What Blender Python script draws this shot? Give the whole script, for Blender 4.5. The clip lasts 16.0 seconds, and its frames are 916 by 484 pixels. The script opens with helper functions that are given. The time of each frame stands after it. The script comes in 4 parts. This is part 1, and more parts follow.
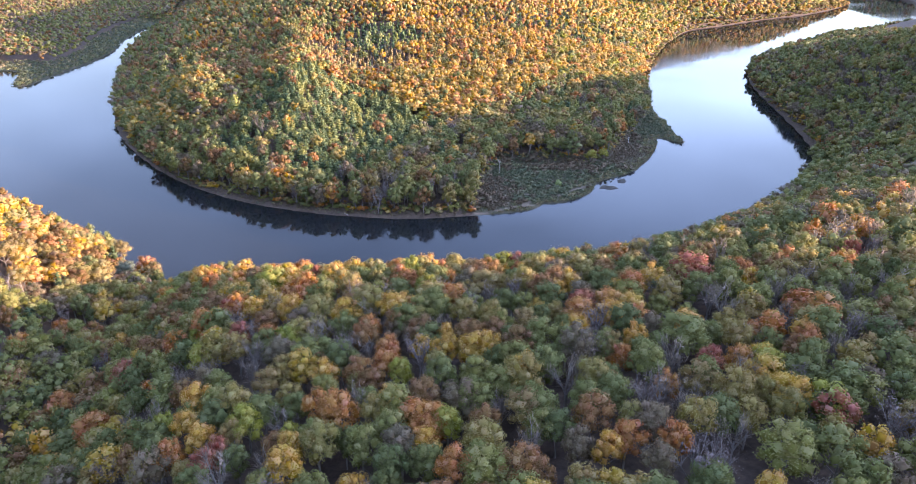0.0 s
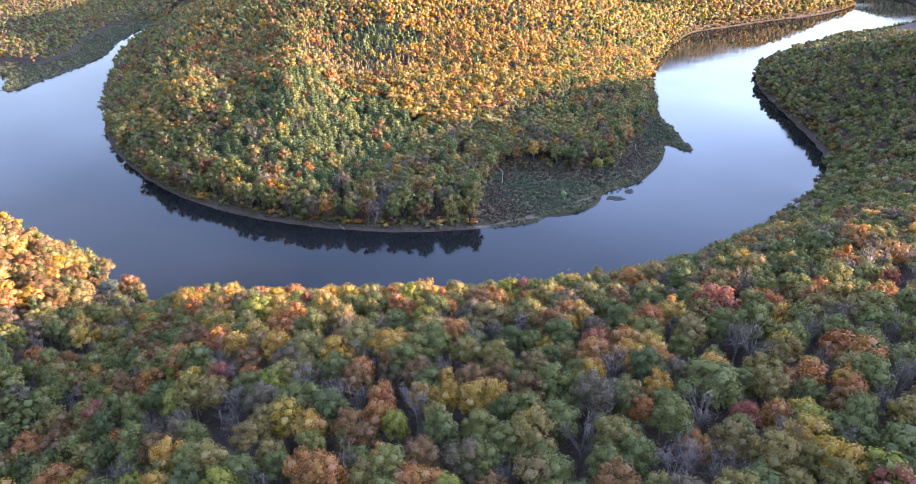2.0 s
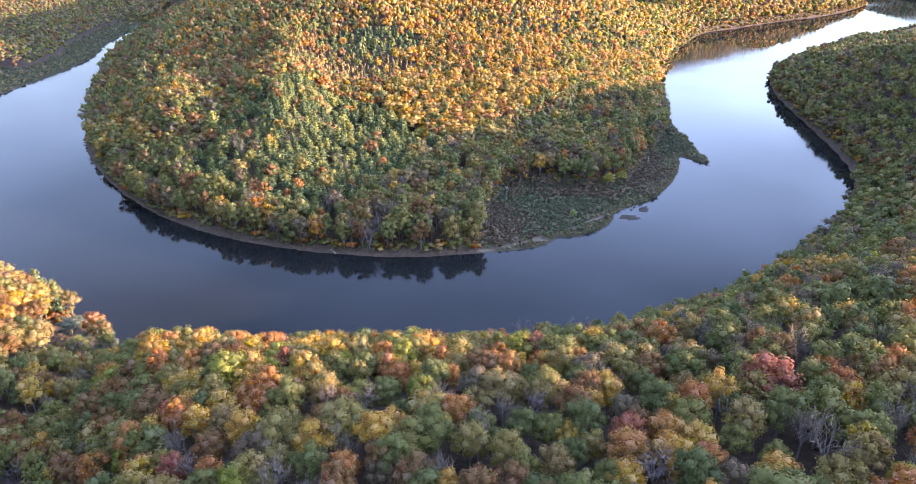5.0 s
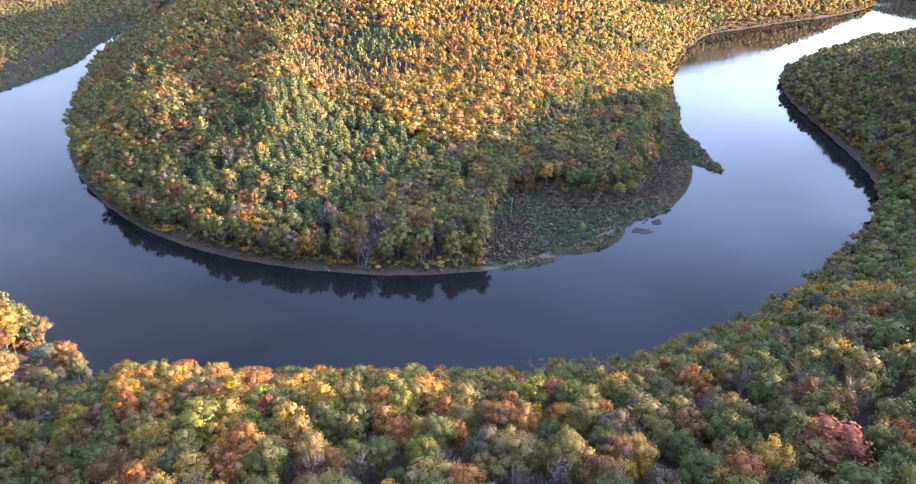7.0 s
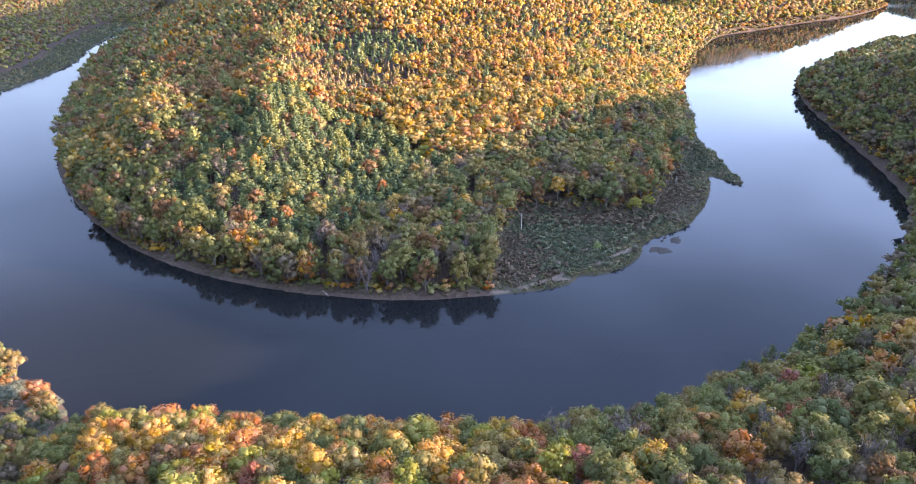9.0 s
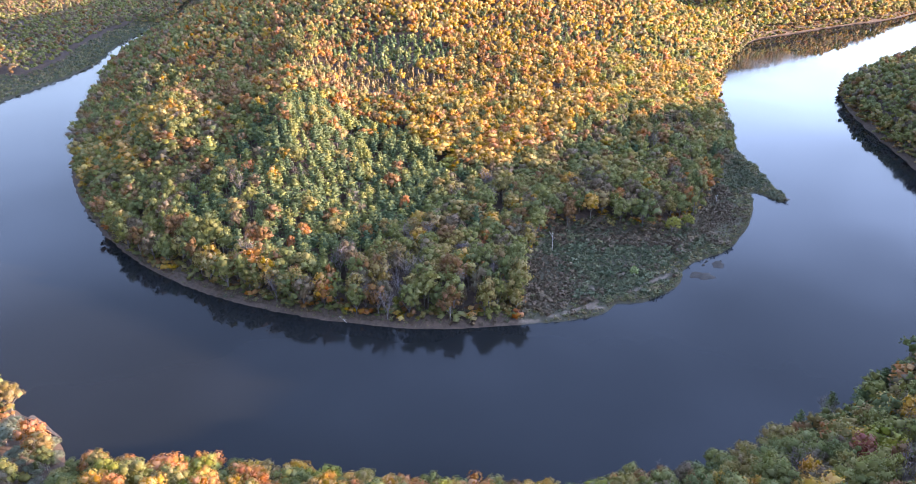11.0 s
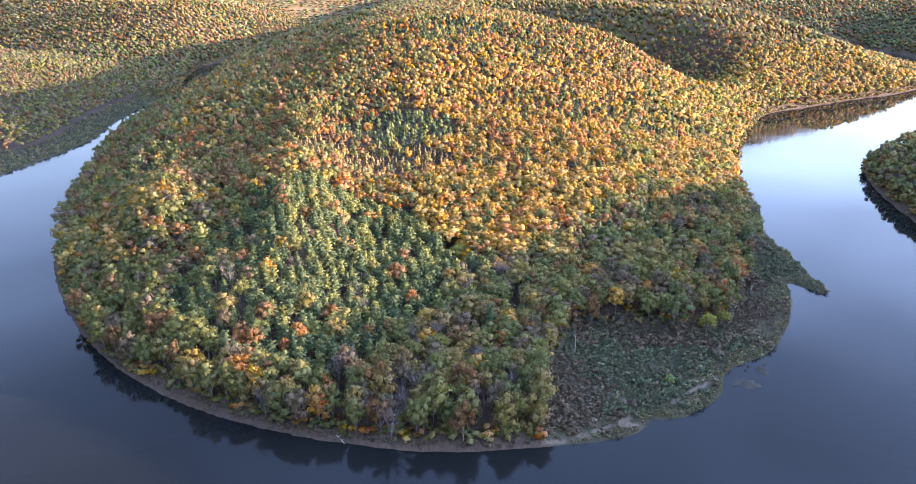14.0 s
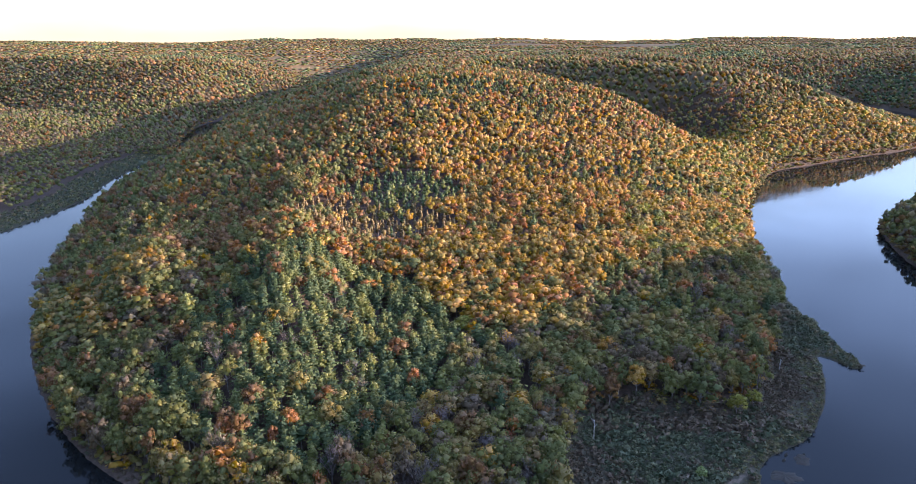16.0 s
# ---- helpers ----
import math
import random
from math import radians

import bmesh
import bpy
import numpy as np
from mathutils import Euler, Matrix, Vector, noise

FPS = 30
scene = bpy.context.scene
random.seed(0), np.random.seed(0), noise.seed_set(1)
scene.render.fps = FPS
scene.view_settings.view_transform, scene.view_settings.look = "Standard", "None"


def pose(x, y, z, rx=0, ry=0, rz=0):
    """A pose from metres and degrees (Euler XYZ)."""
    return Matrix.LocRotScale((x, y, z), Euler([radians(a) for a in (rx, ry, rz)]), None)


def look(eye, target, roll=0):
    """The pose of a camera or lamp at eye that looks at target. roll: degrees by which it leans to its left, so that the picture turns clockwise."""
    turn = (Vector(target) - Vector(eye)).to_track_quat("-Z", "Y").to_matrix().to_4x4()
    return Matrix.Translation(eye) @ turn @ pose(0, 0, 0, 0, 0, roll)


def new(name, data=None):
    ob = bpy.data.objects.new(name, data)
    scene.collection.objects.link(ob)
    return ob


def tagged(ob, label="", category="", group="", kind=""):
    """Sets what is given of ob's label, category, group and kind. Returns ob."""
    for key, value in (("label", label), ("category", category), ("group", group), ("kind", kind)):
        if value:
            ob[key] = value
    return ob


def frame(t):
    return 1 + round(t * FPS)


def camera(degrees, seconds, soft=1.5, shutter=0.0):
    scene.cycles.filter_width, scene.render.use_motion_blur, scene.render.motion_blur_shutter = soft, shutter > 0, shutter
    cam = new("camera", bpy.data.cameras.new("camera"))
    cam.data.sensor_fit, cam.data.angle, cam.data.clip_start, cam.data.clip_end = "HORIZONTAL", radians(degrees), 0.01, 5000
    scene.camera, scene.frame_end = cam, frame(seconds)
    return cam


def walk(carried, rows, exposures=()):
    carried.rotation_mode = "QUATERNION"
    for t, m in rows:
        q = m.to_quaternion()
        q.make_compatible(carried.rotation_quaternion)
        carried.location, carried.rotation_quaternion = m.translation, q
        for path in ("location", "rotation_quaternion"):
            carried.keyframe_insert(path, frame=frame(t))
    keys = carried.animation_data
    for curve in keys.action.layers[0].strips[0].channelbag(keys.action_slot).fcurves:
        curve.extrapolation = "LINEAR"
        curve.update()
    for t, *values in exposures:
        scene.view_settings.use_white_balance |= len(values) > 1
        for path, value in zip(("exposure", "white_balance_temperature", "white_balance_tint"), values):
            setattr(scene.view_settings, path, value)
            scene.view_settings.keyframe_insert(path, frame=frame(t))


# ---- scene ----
cam = camera(66.2, 16.0, soft=0.8)
PATH = [
    (0, (-2.087, 9.818, 182.74), (-1.932, 11.613, 181.87), 0.0),
    (0.5, (-1.823, 14.812, 182.782), (-1.667, 16.606, 181.912), 0.0),
    (1, (-1.462, 20.128, 182.723), (-1.306, 21.922, 181.853), 0.0),
    (1.5, (-1.017, 25.899, 182.718), (-0.862, 27.692, 181.847), -0.0),
    (2, (-0.54, 31.848, 182.705), (-0.386, 33.641, 181.833), -0.0),
    (2.5, (-0.037, 37.944, 182.7), (0.116, 39.737, 181.827), -0.0),
    (3, (0.403, 44.123, 182.633), (0.556, 45.916, 181.759), -0.0),
    (3.5, (0.9, 50.524, 182.517), (1.053, 52.316, 181.643), -0.0),
    (4, (1.427, 56.946, 182.268), (1.579, 58.738, 181.393), -0.1),
    (6.5, (2.584, 90.612, 178.895), (2.739, 92.402, 178.018), 0.1),
    (7, (2.696, 97.511, 178.219), (2.851, 99.301, 177.342), 0.0),
    (7.5, (2.711, 104.39, 177.871), (2.865, 106.181, 176.993), -0.0),
    (8, (2.588, 111.199, 177.817), (2.741, 112.989, 176.938), -0.0),
    (8.5, (2.473, 118.184, 177.689), (2.623, 119.974, 176.809), -0.0),
    (9, (2.184, 125.08, 177.5), (2.335, 126.87, 176.621), -0.0),
    (11.5, (1.203, 158.175, 178.563), (1.285, 159.967, 177.679), -0.1),
    (12, (0.81, 164.8, 178.653), (0.892, 166.604, 177.793), -0.1),
    (12.5, (0.262, 171.365, 178.603), (0.345, 173.185, 177.779), -0.1),
    (13, (-0.245, 178.128, 178.585), (-0.162, 179.964, 177.797), -0.1),
    (13.5, (-0.665, 184.911, 178.441), (-0.581, 186.763, 177.69), -0.1),
    (14, (-1.235, 191.761, 178.286), (-1.149, 193.627, 177.572), -0.1),
    (14.5, (-1.813, 198.833, 178.087), (-1.726, 200.713, 177.411), -0.1),
    (15, (-2.475, 206.158, 177.824), (-2.386, 208.051, 177.184), -0.1),
    (15.5, (-3.011, 213.301, 177.792), (-2.92, 215.206, 177.189), -0.1),
    (16, (-3.264, 220.211, 177.863), (-3.173, 222.126, 177.294), -0.2),
]
walk(cam, [(t, look(eye, target, roll)) for t, eye, target, roll in PATH], exposures=[(0, 3.34, 5900, 34), (8, 3.36, 6000, 35), (12, 3.4, 5950, 33), (14.5, 3.18, 5700, 32), (16, 2.44, 5500, 31)])

# ---------------------------------------------------------------- light
SUN_EL = radians(10.9)
SUN_DIR = Vector((0.9888, -0.149, 0.0)).normalized()
world = bpy.data.worlds.new("evening_sky")
scene.world = world
world.use_nodes = True
wn = world.node_tree.nodes
sky = wn.new("ShaderNodeTexSky")
sky.sky_type = "NISHITA"
sky.sun_disc = False
sky.sun_elevation = SUN_EL
sky.sun_rotation = math.atan2(SUN_DIR.x, SUN_DIR.y)
sky.altitude = 300
sky.air_density = 1.0
sky.dust_density = 0.6
sky.ozone_density = 1.0
wn["Background"].inputs["Strength"].default_value = 0.145
# thin high haze greys the blue, with faint soft clouds in it
wl = world.node_tree.links
grey = wn.new("ShaderNodeHueSaturation")
grey.inputs["Saturation"].default_value = 0.95
wl.new(sky.outputs[0], grey.inputs["Color"])
way = wn.new("ShaderNodeTexCoord")
stretch = wn.new("ShaderNodeMapping")
stretch.inputs["Scale"].default_value = (1.0, 1.0, 3.2)
stretch.inputs["Location"].default_value = (0.0, 0.4, -3.6)
wl.new(way.outputs["Generated"], stretch.inputs["Vector"])
veil = wn.new("ShaderNodeTexNoise")
veil.inputs["Scale"].default_value = 1.5
veil.inputs["Detail"].default_value = 5
wl.new(stretch.outputs[0], veil.inputs["Vector"])
cloud = wn.new("ShaderNodeMapRange")
cloud.inputs[1].default_value, cloud.inputs[2].default_value = 0.38, 0.66
cloud.inputs[3].default_value, cloud.inputs[4].default_value = 0.66, 1.3
wl.new(veil.outputs[0], cloud.inputs[0])
sunward = wn.new("ShaderNodeVectorMath")
sunward.operation = "DOT_PRODUCT"
sunward.inputs[1].default_value = SUN_DIR
wl.new(way.outputs["Generated"], sunward.inputs[0])
haze = wn.new("ShaderNodeMapRange")
haze.inputs[1].default_value, haze.inputs[2].default_value = -1.0, 1.0
haze.inputs[3].default_value, haze.inputs[4].default_value = 0.38, 1.42
wl.new(sunward.outputs["Value"], haze.inputs[0])
bright = wn.new("ShaderNodeMath")
bright.operation = "MULTIPLY"
wl.new(cloud.outputs[0], bright.inputs[0])
wl.new(haze.outputs[0], bright.inputs[1])
split = wn.new("ShaderNodeSeparateXYZ")
wl.new(way.outputs["Generated"], split.inputs[0])
overhead = wn.new("ShaderNodeMapRange")
overhead.inputs[3].default_value, overhead.inputs[4].default_value = 0.8, 1.5
wl.new(split.outputs["Z"], overhead.inputs[0])
veiled = wn.new("ShaderNodeMath")
veiled.operation = "MULTIPLY"
wl.new(bright.outputs[0], veiled.inputs[0])
wl.new(overhead.outputs[0], veiled.inputs[1])
wl.new(veiled.outputs[0], grey.inputs["Value"])
wl.new(grey.outputs[0], wn["Background"].inputs["Color"])

sun_data = bpy.data.lights.new("sun", "SUN")
sun_data.energy = 2.8
sun_data.angle = radians(0.6)
sun_data.color = (1.0, 0.76, 0.47)
sun = new("sun", sun_data)
up = Vector((SUN_DIR.x * math.cos(SUN_EL), SUN_DIR.y * math.cos(SUN_EL), math.sin(SUN_EL)))
sun.matrix_world = look(up * 900 + Vector((0, 500, 0)), (0, 500, 0))


# ---------------------------------------------------------------- materials
def material(name):
    m = bpy.data.materials.new(name)
    m.use_nodes = True
    return m, m.node_tree.nodes, m.node_tree.links, m.node_tree.nodes["Principled BSDF"]


def ramp_node(nodes, stops):
    r = nodes.new("ShaderNodeValToRGB")
    while len(r.color_ramp.elements) < len(stops):
        r.color_ramp.elements.new(0.5)
    for e, (p, c) in zip(r.color_ramp.elements, stops):
        e.position, e.color = p, (*c, 1)
    return r


def noise_node(nodes, links, scale, detail=3, rough=0.55, coord="Object"):
    tc = nodes.new("ShaderNodeTexCoord")
    n = nodes.new("ShaderNodeTexNoise")
    n.inputs["Scale"].default_value = scale
    n.inputs["Detail"].default_value = detail
    n.inputs["Roughness"].default_value = rough
    links.new(tc.outputs[coord], n.inputs["Vector"])
    return n


def math_node(nodes, links, op, a, b=None):
    n = nodes.new("ShaderNodeMath")
    n.operation = op
    for i, v in enumerate((a, b)):
        if v is None:
            continue
        if isinstance(v, (int, float)):
            n.inputs[i].default_value = v
        else:
            links.new(v, n.inputs[i])
    return n.outputs[0]


def mix_rgb(nodes, links, fac, a, b, blend="MIX"):
    n = nodes.new("ShaderNodeMix")
    n.data_type, n.blend_type = "RGBA", blend
    for key, v in ((0, fac), (6, a), (7, b)):
        if isinstance(v, (int, float)):
            n.inputs[key].default_value = v
        elif isinstance(v, tuple):
            n.inputs[key].default_value = (*v, 1)
        else:
            links.new(v, n.inputs[key])
    return n.outputs[2]


def attribute(nodes, name):
    a = nodes.new("ShaderNodeAttribute")
    a.attribute_name = name
    return a.outputs["Fac"]


def leaf_material(name, stops, spread=0.4, glow=0.4):
    """Foliage: hue picked tree by tree, brightness leaf by leaf."""
    m, nodes, links, bsdf = material(name)
    info = nodes.new("ShaderNodeObjectInfo")
    pick = math_node(nodes, links, "FRACT", math_node(nodes, links, "ADD", attribute(nodes, "tint"), info.outputs["Random"]))
    r = ramp_node(nodes, stops)
    links.new(pick, r.inputs[0])
    geo = nodes.new("ShaderNodeNewGeometry")
    isl = nodes.new("ShaderNodeMapRange")
    isl.inputs[3].default_value, isl.inputs[4].default_value = 1 - spread, 1 + spread
    links.new(geo.outputs["Random Per Island"], isl.inputs[0])
    hsv = nodes.new("ShaderNodeHueSaturation")
    wander = nodes.new("ShaderNodeMapRange")
    wander.inputs[1].default_value, wander.inputs[2].default_value = 0.3, 0.7
    wander.inputs[3].default_value, wander.inputs[4].default_value = 0.48, 0.52
    links.new(noise_node(nodes, links, 0.33, 2).outputs[0], wander.inputs[0])
    links.new(wander.outputs[0], hsv.inputs["Hue"])
    links.new(r.outputs[0], hsv.inputs["Color"])
    links.new(isl.outputs[0], hsv.inputs["Value"])
    sat = nodes.new("ShaderNodeMapRange")
    sat.inputs[3].default_value, sat.inputs[4].default_value = 1.12, 0.82
    links.new(geo.outputs["Random Per Island"], sat.inputs[0])
    links.new(sat.outputs[0], hsv.inputs["Saturation"])
    links.new(hsv.outputs[0], bsdf.inputs["Base Color"])
    bsdf.inputs["Roughness"].default_value = 0.62
    bsdf.inputs["Specular IOR Level"].default_value = 0.08
    tr = nodes.new("ShaderNodeBsdfTranslucent")
    links.new(hsv.outputs[0], tr.inputs["Color"])
    mix = nodes.new("ShaderNodeMixShader")
    mix.inputs[0].default_value = glow
    links.new(bsdf.outputs[0], mix.inputs[1])
    links.new(tr.outputs[0], mix.inputs[2])
    links.new(mix.outputs[0], nodes["Material Output"].inputs[0])
    return m


LEAVES = {
    "green": leaf_material("green_leaves", [(0, (0.1, 0.113, 0.037)), (0.5, (0.145, 0.147, 0.041)), (1, (0.195, 0.178, 0.046))]),
    "olive": leaf_material("olive_leaves", [(0, (0.19, 0.16, 0.046)), (0.5, (0.24, 0.18, 0.048)), (1, (0.205, 0.14, 0.05))]),
    "gold": leaf_material("golden_leaves", [(0, (0.38, 0.235, 0.036)), (0.5, (0.41, 0.22, 0.036)), (1, (0.34, 0.23, 0.038))]),
    "orange": leaf_material("orange_leaves", [(0, (0.35, 0.15, 0.04)), (0.5, (0.31, 0.125, 0.036)), (1, (0.36, 0.175, 0.042))]),
    "russet": leaf_material("russet_leaves", [(0, (0.18, 0.098, 0.035)), (0.5, (0.21, 0.11, 0.038)), (1, (0.155, 0.092, 0.036))]),
    "red": leaf_material("red_leaves", [(0, (0.27, 0.085, 0.042)), (0.5, (0.28, 0.11, 0.055)), (1, (0.22, 0.075, 0.042))]),
    "grey": leaf_material("sparse_brown_leaves", [(0, (0.12, 0.092, 0.078)), (0.5, (0.15, 0.11, 0.09)), (1, (0.125, 0.1, 0.092))], 0.35, 0.15),
    "pine": leaf_material("pine_needles", [(0, (0.052, 0.08, 0.036)), (0.5, (0.1, 0.128, 0.048)), (1, (0.225, 0.22, 0.054))], 0.4, 0.25),
    "larch": leaf_material("larch_needles", [(0, (0.23, 0.165, 0.065)), (0.5, (0.26, 0.17, 0.07)), (1, (0.19, 0.15, 0.06))], 0.3, 0.2),
    "dun": leaf_material("dun_brown_leaves", [(0, (0.14, 0.103, 0.058)), (0.5, (0.16, 0.117, 0.062)), (1, (0.125, 0.103, 0.06))]),
    "pale": leaf_material("pale_green_leaves", [(0, (0.22, 0.27, 0.085)), (1, (0.27, 0.29, 0.08))]),
    "willow": leaf_material("willow_leaves", [(0, (0.125, 0.14, 0.088)), (1, (0.17, 0.18, 0.11))]),
    "lime": leaf_material("yellow_green_leaves", [(0, (0.19, 0.20, 0.03)), (1, (0.25, 0.225, 0.035))]),
    "scrub": leaf_material("green_scrub", [(0, (0.07, 0.085, 0.044)), (0.5, (0.085, 0.1, 0.05)), (1, (0.11, 0.108, 0.052))], 0.25, 0.15),
    "brush": leaf_material("brown_brush", [(0, (0.1, 0.076, 0.046)), (0.5, (0.115, 0.083, 0.05)), (1, (0.095, 0.078, 0.044))], 0.25, 0.1),
    "sedge": leaf_material("bank_sedge", [(0, (0.17, 0.14, 0.055)), (0.5, (0.12, 0.125, 0.045)), (1, (0.22, 0.165, 0.085))], 0.4, 0.1),
}

BARK, _n, _l, _b = material("grey_bark")
_r = ramp_node(_n, [(0.3, (0.10, 0.08, 0.065)), (0.7, (0.23, 0.20, 0.175))])
_l.new(noise_node(_n, _l, 1.4, 5).outputs[0], _r.inputs[0])
_l.new(_r.outputs[0], _b.inputs["Base Color"])
_b.inputs["Roughness"].default_value = 0.9

TWIG, _n, _l, _b = material("bare_twigs")
_r = ramp_node(_n, [(0.0, (0.17, 0.125, 0.088)), (1.0, (0.34, 0.27, 0.2))])
_l.new(_n.new("ShaderNodeNewGeometry").outputs["Random Per Island"], _r.inputs[0])
_l.new(_r.outputs[0], _b.inputs["Base Color"])
_b.inputs["Roughness"].default_value = 0.9

SNAG, _n, _l, _b = material("bleached_dead_wood")
_r = ramp_node(_n, [(0.3, (0.30, 0.27, 0.24)), (0.7, (0.52, 0.49, 0.45))])
_l.new(noise_node(_n, _l, 2.0, 4).outputs[0], _r.inputs[0])
_l.new(_r.outputs[0], _b.inputs["Base Color"])
_b.inputs["Roughness"].default_value = 0.85

# ground: leaf litter, wet mud at the waterline, dry grass and sedge on the flats
GROUND, _n, _l, _b = material("forest_floor")
_litter = ramp_node(_n, [(0.3, (0.045, 0.033, 0.024)), (0.55, (0.082, 0.058, 0.042)), (0.75, (0.125, 0.084, 0.056))])
_l.new(noise_node(_n, _l, 0.35, 8, 0.65).outputs[0], _litter.inputs[0])
_mud = ramp_node(_n, [(0.3, (0.048, 0.034, 0.024)), (0.7, (0.11, 0.078, 0.054))])
_l.new(noise_node(_n, _l, 0.6, 7, 0.65).outputs[0], _mud.inputs[0])
_flat = ramp_node(_n, [(0.3, (0.045, 0.043, 0.026)), (0.55, (0.062, 0.055, 0.034)), (0.75, (0.085, 0.068, 0.043))])
_l.new(noise_node(_n, _l, 0.22, 8, 0.7).outputs[0], _flat.inputs[0])
_sand = ramp_node(_n, [(0.3, (0.095, 0.074, 0.052)), (0.7, (0.18, 0.14, 0.1))])
_l.new(noise_node(_n, _l, 1.1, 6, 0.7).outputs[0], _sand.inputs[0])
_wob = noise_node(_n, _l, 0.25, 5)
_shore = math_node(_n, _l, "ADD", attribute(_n, "shore"), math_node(_n, _l, "MULTIPLY", math_node(_n, _l, "SUBTRACT", _wob.outputs[0], 0.5), 8.0))
_mr = _n.new("ShaderNodeMapRange")
_mr.inputs[1].default_value, _mr.inputs[2].default_value = 10.0, 17.0
_l.new(_shore, _mr.inputs[0])
_c = mix_rgb(_n, _l, _mr.outputs[0], _mud.outputs[0], _litter.outputs[0])
_c = mix_rgb(_n, _l, attribute(_n, "marsh"), _c, _flat.outputs[0])
_sm = _n.new("ShaderNodeMapRange")
_sm.inputs[1].default_value, _sm.inputs[2].default_value = 0.40, 0.62
_l.new(math_node(_n, _l, "ADD", attribute(_n, "sand"), math_node(_n, _l, "MULTIPLY", math_node(_n, _l, "SUBTRACT", noise_node(_n, _l, 0.5, 5).outputs[0], 0.5), 0.6)), _sm.inputs[0])
_c = mix_rgb(_n, _l, _sm.outputs[0], _c, _sand.outputs[0])
_field = ramp_node(_n, [(0.3, (0.30, 0.24, 0.16)), (0.7, (0.38, 0.31, 0.22))])
_l.new(noise_node(_n, _l, 0.02, 4).outputs[0], _field.inputs[0])
_c = mix_rgb(_n, _l, attribute(_n, "field"), _c, _field.outputs[0])
_far = ramp_node(_n, [(0.30, (0.075, 0.078, 0.036)), (0.45, (0.115, 0.085, 0.042)), (0.58, (0.14, 0.09, 0.045)), (0.72, (0.085, 0.082, 0.038))])
_l.new(noise_node(_n, _l, 0.012, 9, 0.7).outputs[0], _far.inputs[0])
_c = mix_rgb(_n, _l, attribute(_n, "canopy"), _c, _far.outputs[0])
_l.new(_c, _b.inputs["Base Color"])
_b.inputs["Roughness"].default_value = 0.95
_b.inputs["Specular IOR Level"].default_value = 0.15
_bump = _n.new("ShaderNodeBump")
_bump.inputs["Strength"].default_value = 0.6
_bump.inputs["Distance"].default_value = 0.6
_l.new(noise_node(_n, _l, 0.8, 8, 0.7).outputs[0], _bump.inputs["Height"])
_l.new(_bump.outputs[0], _b.inputs["Normal"])

WATER, _n, _l, _b = material("river_water")
_r = ramp_node(_n, [(0.35, (0.0088, 0.01, 0.0098)), (0.65, (0.0112, 0.0125, 0.0122))])
_l.new(noise_node(_n, _l, 0.01, 3).outputs[0], _r.inputs[0])
_l.new(_r.outputs[0], _b.inputs["Base Color"])
_b.inputs["IOR"].default_value = 1.333
_b.inputs["Specular IOR Level"].default_value = 0.26
_rr = _n.new("ShaderNodeMapRange")
_rr.inputs[1].default_value, _rr.inputs[2].default_value = 0.42, 0.62
_rr.inputs[3].default_value, _rr.inputs[4].default_value = 0.03, 0.11
_l.new(noise_node(_n, _l, 0.008, 4).outputs[0], _rr.inputs[0])
_l.new(_rr.outputs[0], _b.inputs["Roughness"])
_bump = _n.new("ShaderNodeBump")
_bump.inputs["Strength"].default_value = 0.05
_bump.inputs["Distance"].default_value = 0.05
_l.new(noise_node(_n, _l, 0.9, 4).outputs[0], _bump.inputs["Height"])
_l.new(_bump.outputs[0], _b.inputs["Normal"])


# ---------------------------------------------------------------- lie of the land
def rounded(points, times=2):
    """A line with its corners cut."""
    p = np.array(points, float)
    for _ in range(times):
        a, b = p[:-1], p[1:]
        mid = np.empty((2 * len(a), 2))
        mid[0::2], mid[1::2] = 0.8 * a + 0.2 * b, 0.2 * a + 0.8 * b
        p = np.vstack([p[:1], mid, p[-1:]])
    return p


# the banks, reach by reach
WEST_REACH = [(-330, 2000), (-410, 1700), (-385, 1480), (-347, 1330), (-362, 1180), (-362, 1060), (-348, 960), (-326, 870),
              (-293, 750), (-257, 650), (-228, 593)]
POINT_SHORE = [(-186, 531), (-156, 498), (-126, 472.5), (-93, 452), (-63, 439.5), (-36, 430.5), (-10, 424.5), (9, 423), (30, 423.5)]
MARSH_SHORE = [(46, 425.5), (66, 426.5), (83, 430.5), (90, 435.5), (92, 441), (100, 440.5), (106, 441), (112, 444), (121, 449), (129, 456.5), (134, 463.5),
               (136, 471), (144, 479.5), (157, 486.5), (168, 492.5), (179, 504.5), (193, 522), (205, 542), (213, 559), (218, 577), (223, 576),
               (228, 564), (231, 559.5), (238, 561), (240, 571), (239, 587), (241, 602), (244, 624), (243, 643), (249, 675), (253, 698)]
EAST_REACH = [(262, 742), (271, 765), (281, 797), (293, 830), (311, 874), (334, 920), (375, 998), (436, 1095), (466, 1128), (527, 1162), (594, 1202),
              (664, 1240), (734, 1273), (826, 1337), (901, 1402), (950, 1520), (975, 1700), (965, 2000)]
INNER_BANK = WEST_REACH + POINT_SHORE + MARSH_SHORE + EAST_REACH
